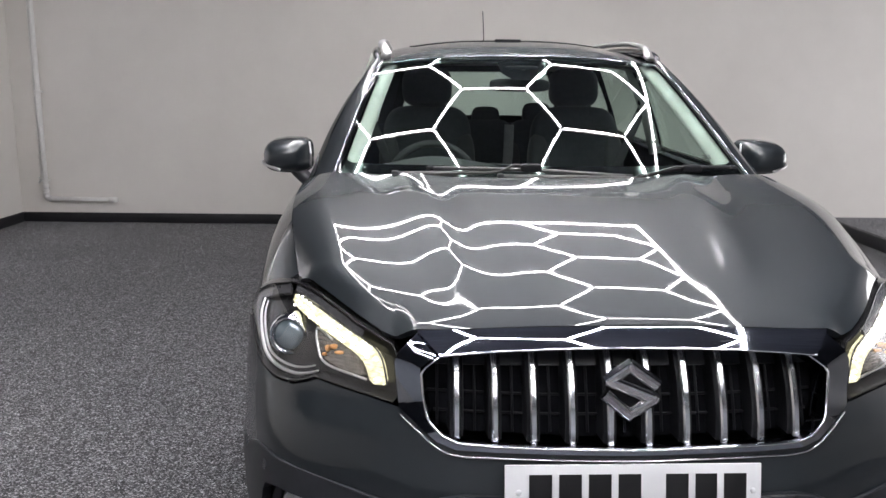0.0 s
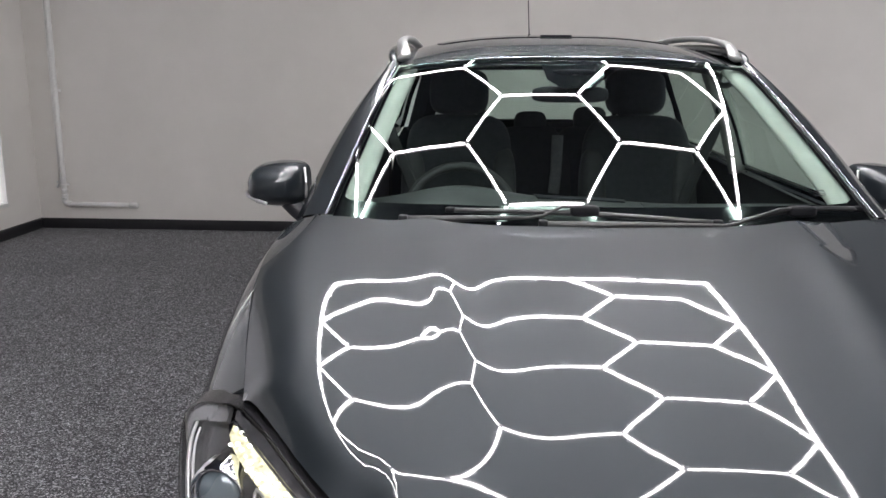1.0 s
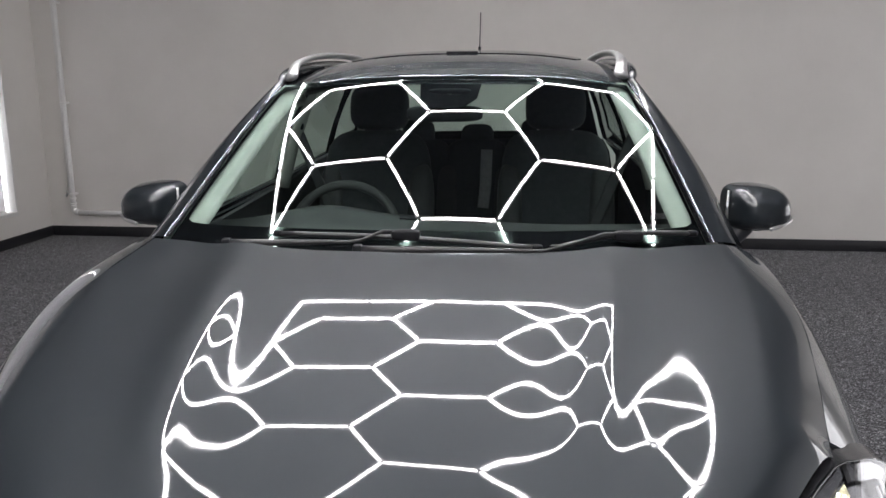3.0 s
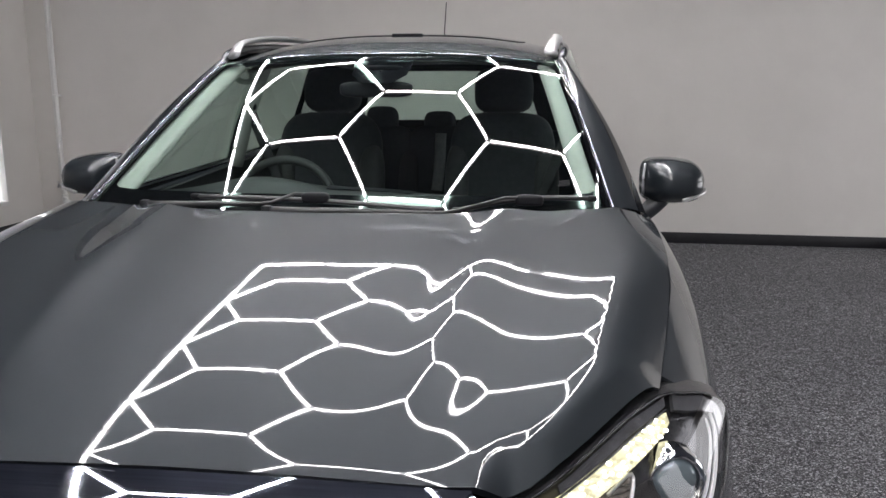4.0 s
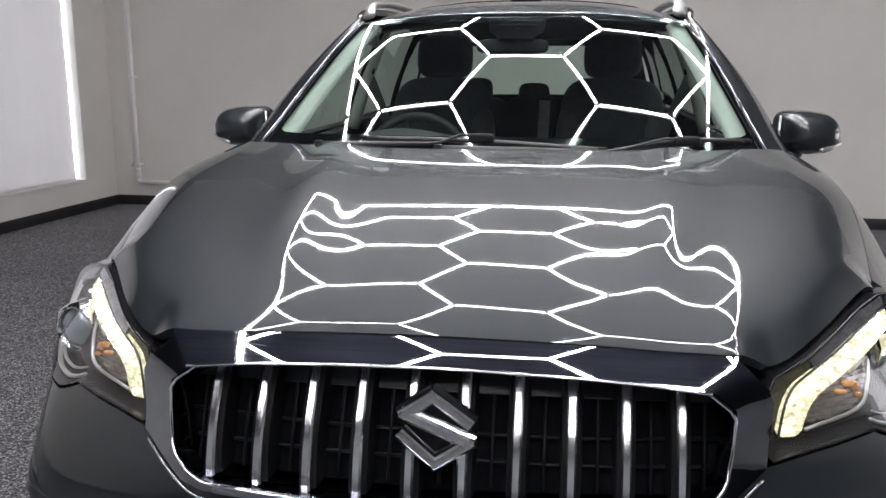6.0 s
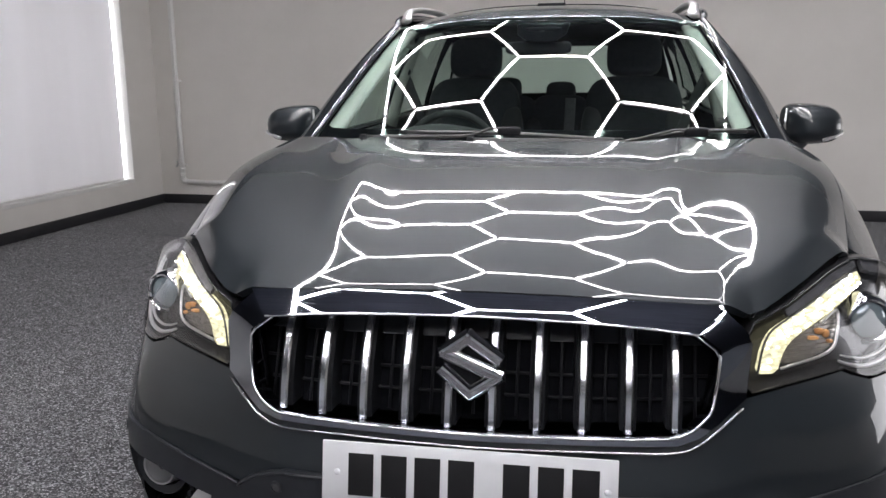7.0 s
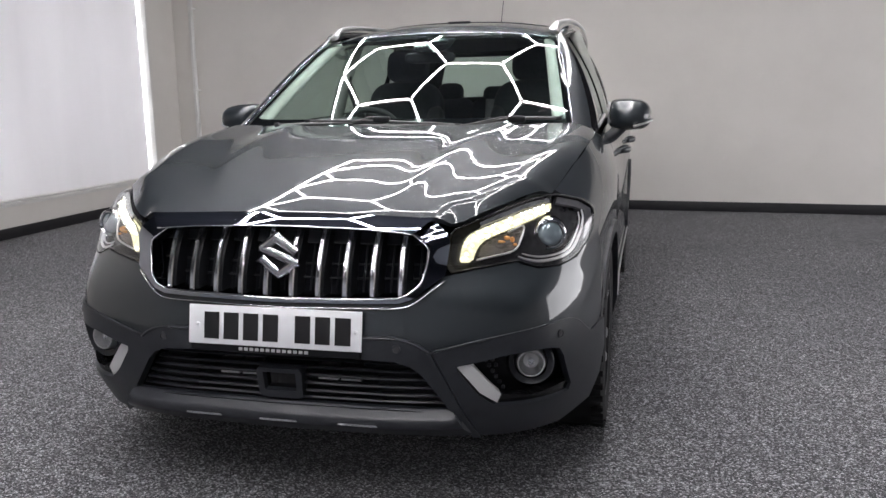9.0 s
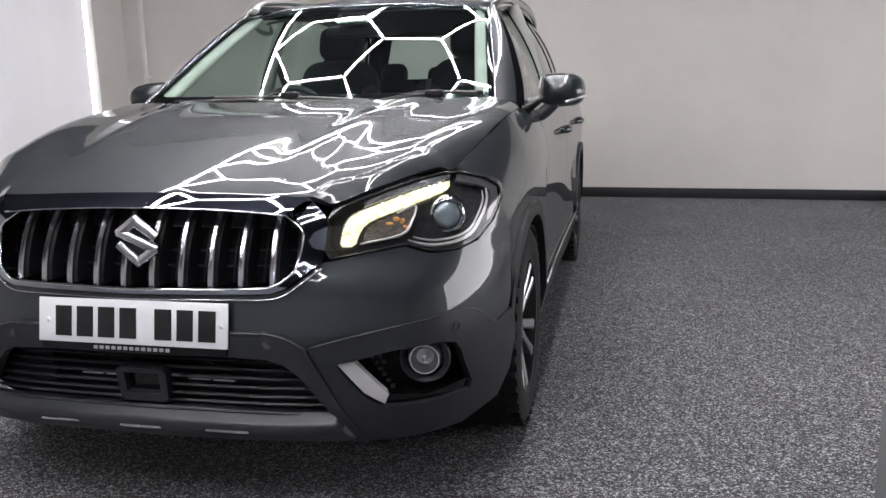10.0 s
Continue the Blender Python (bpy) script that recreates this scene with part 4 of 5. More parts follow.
def headlight(mirror):
    s = -1 if mirror else 1
    body = panel("headlight", soften(HL, 1, 0.2), nose_back(0.055), LAMPBLACK, car, "clear headlight with a lit white running light strip", step=0.03, depth=0.02, mirror=mirror)
    wall = even(soften(HL, 1, 0.2), 0.02)
    verts = [Vector(nose(x, z)) for x, z in wall] + [Vector(nose_back(0.06)(x, z)) for x, z in wall]
    k = len(wall)
    faces = [(i, (i + 1) % k, k + (i + 1) % k, k + i) for i in range(k)]
    mesh_ob("housing", [Vector((s * v.x, v.y, v.z)) for v in verts], faces, LAMPBLACK, body, "black lamp housing")
    panel("running_light", soften(DRL_SHAPE, 1, 0.2), nose_back(0.022), DRL, body, "glowing warm white LED strip", step=0.02, depth=0.01, mirror=mirror)
    row = spline_path([(0.516, 0.757, 0), (0.523, 0.790, 0), (0.538, 0.812, 0), (0.585, 0.831, 0), (0.645, 0.851, 0), (0.716, 0.873, 0)], 14)
    for k, p in enumerate(row):
        upper = p.x > 0.535
        if k % (2 if upper else 5):
            continue
        for d in (-1, 0, 1):
            if rng.random() < (0.30 if upper else 0.55):
                continue
            w, h = 0.0085 * d + rng.uniform(-0.002, 0.002), rng.uniform(0.0016, 0.0034)
            x, z = (p.x - 0.35 * w, p.y + w) if upper else (p.x + w, p.y)
            v = nose_back(0.0185)(x, z)
            pillow("led_cell", (s * v[0], v[1], v[2]), (h * 1.3, 0.0015, h), LED, body, e=0.8, nu=8, nv=5)
    # Added bright panel: the lens's streaked reflections put into a silver colour.
    panel("top_blade", LENS_GLINT, nose_back(0.012), LAMPSILVER, body, "bright panel in place of the lens's reflections over the running light", step=0.02, depth=0.006, mirror=mirror)
    edge = [Vector(nose_back(0.018)(x, z)) for x, z in DRL_SHAPE[:7]]
    tube("strip_edge", spline_path([(s * v.x, v.y, v.z) for v in edge], 4), 0.0022, SHELL, body, sides=6, up=(0, 1, 0))
    panel("indicator", soften(INDICATOR, 1, 0.2), nose_back(0.040), AMBER, body, "ribbed clear indicator with an amber bulb", step=0.02, depth=0.012, mirror=mirror)
    for x, z, w, h in ((0.618, 0.803, 0.010, 0.006), (0.632, 0.797, 0.007, 0.008), (0.604, 0.794, 0.012, 0.004), (0.640, 0.783, 0.006, 0.004)):
        v = nose_back(0.036)(x, z)
        pillow("bulb", (s * v[0], v[1], v[2]), (w, 0.004, h), ORANGE, body, "amber bulb", e=0.9, nu=14, nv=8)
    for i in range(9):
        z = 0.758 + 0.0075 * i
        a, b = 0.551 + 0.5 * max(z - 0.785, 0), 0.630 + 0.6 * min(z - 0.758, 0.045)
        tube("lens_rib", [(s * x, nose_y(x, z) + 0.0385, z) for x in (a, (a + b) / 2, b)], 0.0010, AMBER, body, sides=6)
    edge = [Vector(nose_back(0.030)(x, z)) for x, z in INDICATOR[3:] + INDICATOR[:1]]
    tube("indicator_edge", spline_path([(s * v.x, v.y, v.z) for v in edge], 4), 0.0030, SATIN, body, sides=8, up=(0, 1, 0))
    at = Vector((s * 0.729, nose_y(0.729, 0.801) + 0.036, 0.801))
    aim = Matrix.Translation(at) @ Vector((s * 0.22, -1, 0)).to_track_quat("X", "Z").to_matrix().to_4x4()
    lathe("projector_ring", [(-0.03, 0.050), (0.002, 0.048), (0.010, 0.046), (0.012, 0.0435), (0.008, 0.041), (0.006, 0.0385), (0.008, 0.0375), (-0.01, 0.036)], CHROME, body, "chrome projector ring", 40, aim)
    lathe("projector_lens", [(-0.006, 0.037)] + [(0.020 * math.cos(a), 0.0365 * math.sin(a)) for a in [math.pi / 2 * (1 - i / 8) for i in range(9)]], LAMPGLASS, body, "pale blue projector lens", 36, aim)
    for off, size in ((0.0, 0.0042), (0.010, 0.0030)):
        mid = Vector((0.735, 0.81, 0))
        path = [Vector((x, z, 0)) for x, z in SWEEP]
        path = [p - (p - mid).normalized() * off for p in path]
        tube("chrome_sweep", spline_path([(s * p.x, nose_y(p.x, p.y) + 0.018 + off, p.y) for p in path], 6), size, SATIN, body, "silver trim round the projector", sides=8, up=(0, 1, 0), taper=lambda t: 0.6 + 0.5 * math.sin(math.pi * t))
    panel("side_shell", SHELL_SHAPE, nose_back(0.012), SHELL, body, "smoky outer shell", step=0.02, depth=0.008, mirror=mirror)
    lens = panel("lens", soften(HL, 1, 0.2), nose, LENS, body, "clear outer lens", step=0.025, lift=0.001, depth=0.004, mirror=mirror)
    lens.visible_shadow = False
    rim = [Vector(nose(x, z)) for x, z in even(soften(HL, 1, 0.2), 0.03)]
    tube("seal", [(s * v.x, v.y + 0.002, v.z) for v in rim], 0.0024, GLOSSBLACK, body, "", closed=True, sides=6, up=(0, 1, 0))


headlight(False)
headlight(True)


def fog_lamp(mirror):
    s = -1 if mirror else 1
    pocket = panel("fog_lamp", FOG_HOLE, nose_back(0.10), BLACK, car, "round fog lamp in a black pocket with a bright blade", step=0.03, depth=0.01, mirror=mirror)
    ring = even(FOG_HOLE, 0.03)
    k = len(ring)
    verts = [Vector(nose(x, z)) for x, z in ring] + [Vector(nose_back(0.105)(x, z)) for x, z in ring]
    mesh_ob("pocket_wall", [Vector((s * v.x, v.y, v.z)) for v in verts], [(i, (i + 1) % k, k + (i + 1) % k, k + i) for i in range(k)], BLACK, pocket)
    at = Vector((s * 0.692, nose_y(0.692, 0.452) + 0.075, 0.452))
    aim = Matrix.Translation(at) @ Vector((s * 0.16, -1, 0)).to_track_quat("X", "Z").to_matrix().to_4x4()
    lathe("fog_bowl", [(-0.01, 0.046), (0.004, 0.049), (0.012, 0.064), (0.008, 0.067), (-0.01, 0.067)], CLADDING, pocket, "black bowl", 36, aim)
    lathe("fog_reflector", [(-0.012, 0.0), (-0.008, 0.022), (0.016, 0.035), (0.022, 0.035), (0.022, 0.039), (-0.01, 0.046)], SATIN, pocket, "bright reflector", 36, aim)
    lathe("fog_bulb", [(-0.01, 0.009), (0.012, 0.009), (0.014, 0.0)], CHROME, pocket, "", 16, aim)
    lathe("fog_glass", [(0.020, 0.035), (0.030, 0.026), (0.035, 0.013), (0.036, 0.0)], LENS, pocket, "clear lens", 32, aim)
    panel("chrome_blade", [(0.505, 0.473), (0.546, 0.476), (0.622, 0.384), (0.611, 0.358), (0.566, 0.392)], nose_back(0.006), BLADE, pocket, "bright silver blade", step=0.03, depth=0.03, mirror=mirror)
    panel("lower_trim", [(0.614, 0.357), (0.625, 0.383), (0.70, 0.369), (0.785, 0.379), (0.798, 0.35), (0.729, 0.351)], nose_back(0.012), GLOSSBLACK, pocket, "gloss black trim strip", step=0.03, depth=0.03, mirror=mirror)
    for i in range(6):
        for j in range(3):
            x, z = 0.575 + 0.018 * j + 0.009 * i, 0.475 - 0.017 * i
            if not inside((x, z), FOG_HOLE) or math.dist((x, z), (0.697, 0.452)) < 0.09:
                continue
            v = nose_back(0.052)(x, z)
            box("stud", (s * v[0] - 0.005, v[1] - 0.006, z - 0.005), (s * v[0] + 0.005, v[1] + 0.004, z + 0.005), CLADDING, pocket, bevel=0.002)


fog_lamp(False)
fog_lamp(True)

# ---- the car: sides ----
def arc(cy, cz, r, a0, a1, n=16):
    return [(cy + r * math.cos(radians(a0 + (a1 - a0) * i / n)), cz + r * math.sin(radians(a0 + (a1 - a0) * i / n))) for i in range(n + 1)]


FRONT_AXLE, REAR_AXLE, WHEEL_R = 0.91, 3.51, 0.334
EDGE_LINE = [(y, EDGE_Z(y) - 0.0015) for y in (0.475, 0.53, 0.68, 0.88, 1.08, 1.2)]
FENDER = EDGE_LINE + [(1.30, 1.018), (1.45, 1.026), (1.50, 0.95), (1.515, 0.7), (1.505, 0.36), (1.30, 0.34)] + arc(FRONT_AXLE, WHEEL_R, 0.385, 5, 150, 20) + [(0.548, 0.62), (0.530, 0.76), (0.505, 0.84), (0.490, 0.885)]
pair("fender", FENDER[::-1], side, PAINT, car, "painted front wing", step=0.028, depth=0.02)
pair("front_door", [(1.518, 0.36), (2.50, 0.36), (2.515, 0.7), (2.505, 1.052), (1.95, 1.042), (1.50, 1.028), (1.507, 0.95), (1.523, 0.7)], side, PAINT, car, "painted front door", step=0.035, depth=0.02)
pair("rear_door", [(2.508, 0.36), (3.08, 0.36)] + arc(REAR_AXLE, WHEEL_R, 0.40, 172, 115, 8) + [(3.36, 0.80), (3.40, 1.088), (2.95, 1.075), (2.513, 1.055), (2.523, 0.7)], side, PAINT, car, "painted rear door", step=0.04, depth=0.02)
pair("rear_quarter", arc(REAR_AXLE, WHEEL_R, 0.39, 112, 8, 14) + [(4.10, 0.40), (4.22, 0.75), (4.12, 1.115), (3.408, 1.09), (3.366, 0.80)], side, PAINT, car, "painted rear quarter panel", step=0.04, depth=0.02)
for cy in (FRONT_AXLE, REAR_AXLE):
    pair("arch_trim", arc(cy, WHEEL_R, 0.372, -8, 188, 26) + arc(cy, WHEEL_R, 0.418, 188, -8, 26), side, CLADDING, car, "dark plastic wheel arch trim", step=0.03, lift=0.010, depth=0.035)
    for s in (1, -1):
        verts, faces = [], []
        ring = arc(cy, WHEEL_R, 0.376, -20, 200, 20)
        for y, z in ring:
            verts += [(s * (side_x(y, z) - 0.01), y, z), (s * 0.55, y, z)]
        faces = [(2 * i, 2 * i + 1, 2 * i + 3, 2 * i + 2) for i in range(len(ring) - 1)]
        mesh_ob("arch_liner", verts, faces, VOID, car)
        bm = bmesh.new()
        add_box(bm, (min(s * 0.54, s * 0.56), cy - 0.40, 0.20), (max(s * 0.54, s * 0.56), cy + 0.40, 0.75))
        part("arch_wall", bm, VOID, car)
pair("sill_trim", [(1.28, 0.20), (3.14, 0.20), (3.10, 0.365), (1.31, 0.365)], side, CLADDING, car, "dark plastic sill trim", step=0.05, lift=0.012, depth=0.04)
for s in (1, -1):
    tube("sill_strip", [(s * (side_x(y, 0.372) + 0.010), y, 0.374) for y in (1.34, 1.8, 2.3, 2.8, 3.08)], 0.004, SATIN, car, "bright strip along the sill", sides=8)
    for y in (2.36, 3.20):
        x = side_x(y, 0.90)
        h = tube("door_handle", spline_path([(s * (x - 0.004), y - 0.09, 0.90), (s * (x + 0.028), y - 0.06, 0.902), (s * (x + 0.032), y, 0.904), (s * (x + 0.028), y + 0.07, 0.902), (s * (x - 0.004), y + 0.10, 0.90)], 5), 0.011, PAINT, car, "painted door handle", flat=1.5)

# underside, rear end and inner shell
box("underbody", (-0.62, 0.50, 0.20), (0.62, 4.05, 0.26), VOID, car)
box("engine_bay", (-0.66, 0.34, 0.26), (0.66, 1.22, 0.70), VOID, car)
verts, faces = [], []
for i, (y, z, w) in enumerate(((4.05, 0.30, 0.80), (4.22, 0.45, 0.82), (4.26, 0.75, 0.80), (4.20, 1.05, 0.74), (4.16, 1.12, 0.70))):
    for k in range(9):
        u = -1 + k / 4
        verts.append((w * u, y - 0.10 * u * u, z))
for i in range(4):
    for k in range(8):
        a = i * 9 + k
        faces.append((a + 1, a, a + 9, a + 10))
mesh_ob("tailgate", verts, faces, PAINT, car, "painted tailgate")

# cabin frame and windows
FRONT_WIN = [(1.60, 1.062), (2.46, 1.085), (2.46, 1.488), (2.20, 1.468), (2.03, 1.425), (1.80, 1.24)]
REAR_WIN = [(2.54, 1.088), (3.30, 1.118), (3.28, 1.32), (3.16, 1.478), (2.9, 1.492), (2.54, 1.490)]
QUARTER_WIN = [(3.38, 1.14), (3.82, 1.20), (3.70, 1.36), (3.50, 1.43), (3.30, 1.46)]
CABIN = [(1.36, 1.035), (1.5, 1.036), (2.5, 1.064), (3.4, 1.094), (4.10, 1.125), (4.12, 1.20), (3.98, 1.40), (3.85, 1.475), (3.5, 1.512), (3.0, 1.53), (2.5, 1.525), (2.2, 1.505), (2.02, 1.47), (1.72, 1.262), (1.50, 1.115)]
pair("window_frame", CABIN, cabin, GLOSSBLACK, car, "gloss black window frames and pillars", holes=[FRONT_WIN, REAR_WIN, QUARTER_WIN], step=0.04, depth=0.012)
for shape in (FRONT_WIN, REAR_WIN, QUARTER_WIN):
    for ob in pair("side_window", shape, cabin, SIDEGLASS, car, "tinted side window", step=0.06, lift=-0.004, depth=0.003):
        ob.visible_shadow = False
belt = [(y, EDGE_Z(y) + 0.004) for y in (1.55, 1.8, 2.2, 2.6, 3.0, 3.4, 3.8)]
for s in (1, -1):
    tube("belt_trim", spline_path([(s * (cabin_x(y, z) + 0.004), y, z) for y, z in belt], 4), 0.006, SATIN, car, "bright waist trim", flat=1.6, sides=8)
    cant = [(0.580, 1.97, 1.458), (0.592, 2.03, 1.480), (0.603, 2.2, 1.508), (0.603, 2.6, 1.532), (0.598, 3.1, 1.538), (0.585, 3.6, 1.512), (0.56, 3.95, 1.44)]
    tube("roof_edge", spline_path([(s * x, y, z) for x, y, z in cant], 6), 0.017, PAINT, car, "painted roof edge", sides=12, taper=lambda t: 0.12 + 0.88 * min(t * 5, 1))

def a_pillar(s):
    inner = [screen(0.700 - 0.133 * v, v) for v in (0.05, 0.2, 0.4, 0.6, 0.8, 1.0)]
    outer = [Vector(cabin(y, z)) for y, z in ((1.36, 1.045), (1.50, 1.120), (1.62, 1.205), (1.75, 1.295), (1.89, 1.390), (2.03, 1.480))]
    outer = [v + Vector((0.012 * (1 - i / 5), 0, 0)) for i, v in enumerate(outer)]
    inner, outer = spline_path(inner, 5), spline_path(outer, 5)
    def strip(name, spans, mat, label, rise=0.014):
        verts, faces = [], []
        for a, b in zip(inner, outer):
            across = (b - a)
            n = Vector((0.75, -0.45, 0.55)).normalized()
            for k in spans:
                verts.append(a + across * k + n * (rise * math.sin(math.pi * min(max(k, 0), 1))))
        w = len(spans)
        for i in range(len(inner) - 1):
            for k in range(w - 1):
                a = i * w + k
                faces.append((a, a + 1, a + w + 1, a + w))
        if s < 0:
            verts = [Vector((-v.x, v.y, v.z)) for v in verts]
            faces = [f[::-1] for f in faces]
        return mesh_ob(name, verts, faces, mat, car, label)
    strip("a_pillar", (0.12, 0.2, 0.34, 0.45, 0.6, 0.7), PAINT, "painted windscreen pillar")
    strip("door_seal", (0.7, 0.75, 0.88, 1.0), GLOSSBLACK, "black door seal beside the pillar", 0.012)
    strip("pillar_molding", (-0.03, 0.04, 0.08, 0.125), GLOSSBLACK, "black windscreen molding", 0.010)
    line = [a + (b - a) * 0.115 + Vector((0.75, -0.45, 0.55)).normalized() * 0.006 for a, b in zip(inner, outer)]
    tube("pillar_line", [(s * v.x, v.y, v.z) for v in line], 0.0025, DARKCHROME, car, "bright line along the pillar", sides=6)
    trim = [(a.x * 0.985, a.y + 0.035, a.z - 0.02) for a in inner]
    tube("pillar_trim", [(s * x, y, z) for x, y, z in trim], 0.052, TRIMLIGHT, car, "pale inner pillar trim", sides=10, flat=0.4)
a_pillar(1)
a_pillar(-1)

glass = panel("windscreen", both([(0, 0.0), (0.3, 0.0), (0.6, 0.0), (0.705, 0.0), (0.570, 1.0), (0.3, 1.0), (0, 1.0)]), screen, GLASS, car, "tinted windscreen with a black border", step=0.035, depth=0.005)
glass.visible_shadow = False
FRIT_IN = [(0, 0.186), (0.19, 0.181), (0.4, 0.166), (0.61, 0.140), (0.652, 0.138), (0.668, 0.150), (0.668, 0.18), (0.566, 0.93), (0.55, 0.962), (0.52, 0.97), (0, 0.972)]
panel("black_border", both([(0, 0.002), (0.70, 0.002), (0.568, 0.998), (0, 0.998)]), screen, GLOSSBLACK, glass, "black printed border", holes=[both(FRIT_IN)], step=0.04, lift=-0.007, depth=0.001)
panel("sensor_patch", both([(0, 0.97), (0.10, 0.97), (0.09, 0.86), (0.05, 0.80), (0, 0.80)]), screen, GLOSSBLACK, glass, "black patch over the sensor", step=0.05, lift=-0.007, depth=0.001)
for i, w in enumerate((0.035, 0.028, 0.022, 0.03)):
    panel("print_bar", [(0.60 - w, 0.175 + 0.007 * i), (0.60, 0.175 + 0.007 * i), (0.60, 0.178 + 0.007 * i), (0.60 - w, 0.178 + 0.007 * i)], screen, BLACK, glass, step=0.03, lift=0.001, depth=0.0003)

roof = panel("roof", both([(0, 1.945), (0.3, 1.962), (0.5, 1.993), (0.57, 2.02), (0.60, 2.15), (0.605, 2.6), (0.60, 3.2), (0.585, 3.7), (0.55, 3.98), (0, 4.04)]), roof_at, PAINT, car, "painted roof", step=0.045, depth=0.02)
tube("header_line", spline_path([Vector(roof_at(x, y)) + Vector((0, -0.004, -0.004)) for x, y in ((-0.565, 2.015), (-0.5, 1.992), (-0.3, 1.962), (0, 1.945), (0.3, 1.962), (0.5, 1.992), (0.565, 2.015))], 5), 0.0028, DARKCHROME, car, "bright line over the windscreen", sides=6)
panel("sunroof", soften(both([(0, 2.40), (0.43, 2.43), (0.46, 2.55), (0.45, 3.3), (0, 3.32)]), 1, 0.1), roof_at, GLOSSBLACK, car, "dark glass sunroof", step=0.05, lift=0.003, depth=0.008)
box("wind_deflector", (-0.06, 2.415, 1.570), (0.06, 2.44, 1.578), BLACK, car, bevel=0.003)
back = panel("rear_window", both([(0, 0.0), (0.60, 0.0), (0.50, 1.0), (0, 1.0)]), lambda x, v: (x, 4.15 - 0.18 * v - 0.18 * x * x, 1.12 + 0.36 * v - 0.02 * x * x), SIDEGLASS, car, "tinted rear window", step=0.08, depth=0.004, flip=True)
back.visible_shadow = False
panel("rear_window_border", both([(0, -0.02), (0.68, -0.02), (0.56, 1.12), (0, 1.12)]), lambda x, v: (x, 4.15 - 0.18 * v - 0.18 * x * x, 1.12 + 0.36 * v - 0.02 * x * x), BLACK, car, "black rear window frame", holes=[both([(0, 0.12), (0.46, 0.12), (0.52, 0.2), (0.44, 0.86), (0.40, 0.92), (0, 0.92)])], step=0.08, depth=0.01, flip=True, lift=0.003)
for s in (1, -1):
    line = [(0.553, 2.005, 1.486), (0.556, 2.04, 1.506), (0.566, 2.12, 1.529), (0.578, 2.26, 1.545), (0.584, 2.5, 1.565), (0.586, 2.9, 1.577), (0.583, 3.35, 1.570), (0.572, 3.62, 1.545), (0.56, 3.74, 1.512)]
    path = spline_path([Vector((s * x, y, z)) for x, y, z in line], 6)
    tube("roof_rail", path, 0.0200, SATIN, car, "flat satin silver roof rail", sides=16, flat=0.55, up=(s * 0.35, 0, 1), taper=lambda t: 1.0 + 0.25 * math.exp(-(t / 0.1) ** 2) + 0.25 * max(t * 5 - 4, 0))
mast = lathe("antenna", [(0.0, 0.030), (0.010, 0.026), (0.030, 0.010), (0.045, 0.0085), (0.08, 0.007), (0.085, 0.0)], BLACK, car, "thin whip antenna", 16, Matrix.Translation((0, 3.74, 1.555)) @ pose(0, 0, 0, 0, -90, 0))
tube("whip", [(0, 3.745, 1.63), (0, 3.80, 1.72), (0, 3.86, 1.82)], 0.0028, BLACK, mast, sides=8)

# door mirrors
def mirror(s):
    verts, faces = [], []
    n, rows = 28, 14
    for j in range(rows + 1):
        t = j / rows
        y = 1.735 - 0.155 * t
        k = math.sqrt(max(1 - (t * 0.985) ** 2.6, 0))
        for i in range(n):
            a = 2 * math.pi * i / n
            c, d = math.cos(a), math.sin(a)
            px = math.copysign(abs(c) ** 0.44, c) * (0.094 if c > 0 else 0.088)
            pz = math.copysign(abs(d) ** 0.50, d) * (0.070 if d > 0 else 0.068)
            pz -= 0.020 * max(px / 0.094, 0) ** 2 * (1 if d > 0 else -0.6)
            verts.append((s * (0.918 + px * (0.35 + 0.65 * k) + 0.01 * t), y, 1.098 + pz * (0.25 + 0.75 * k)))
    for j in range(rows):
        for i in range(n):
            q = (i + 1) % n
            faces.append((j * n + i, j * n + q, (j + 1) * n + q, (j + 1) * n + i))
    faces.append(tuple(range(rows * n, (rows + 1) * n)))
    faces = [f[::-1] for f in faces] if s > 0 else faces
    shell = mesh_ob("door_mirror", verts, faces, PAINT, car, "painted door mirror with an indicator strip")
    bm = bmesh.new()
    bm.from_mesh(shell.data)
    bmesh.ops.recalc_face_normals(bm, faces=bm.faces)
    bm.to_mesh(shell.data)
    bm.free()
    pillow("mirror_glass", (s * 0.918, 1.738, 1.098), (0.080, 0.006, 0.058), CHROME, shell, "mirror glass", e=0.5)
    tube("indicator_strip", spline_path([(s * 1.016, 1.67, 1.076), (s * 1.005, 1.622, 1.072), (s * 0.975, 1.594, 1.062), (s * 0.94, 1.582, 1.052)], 5), 0.006, SATIN, shell, "clear indicator strip", sides=8)
    tube("stalk", spline_path([(s * 0.815, 1.66, 0.985), (s * 0.835, 1.655, 1.0), (s * 0.86, 1.655, 1.02), (s * 0.89, 1.66, 1.05)], 5), 0.030, CLADDING, shell, "dark mirror stalk", sides=12, flat=0.9)
    # The white reflected along the mirror's inner edge, put in as a silver strip.
    tube("bright_edge", spline_path([(s * 0.838, 1.665, 1.152), (s * 0.832, 1.65, 1.11), (s * 0.834, 1.655, 1.06)], 5), 0.004, SATIN, shell, sides=6)
mirror(1)
mirror(-1)

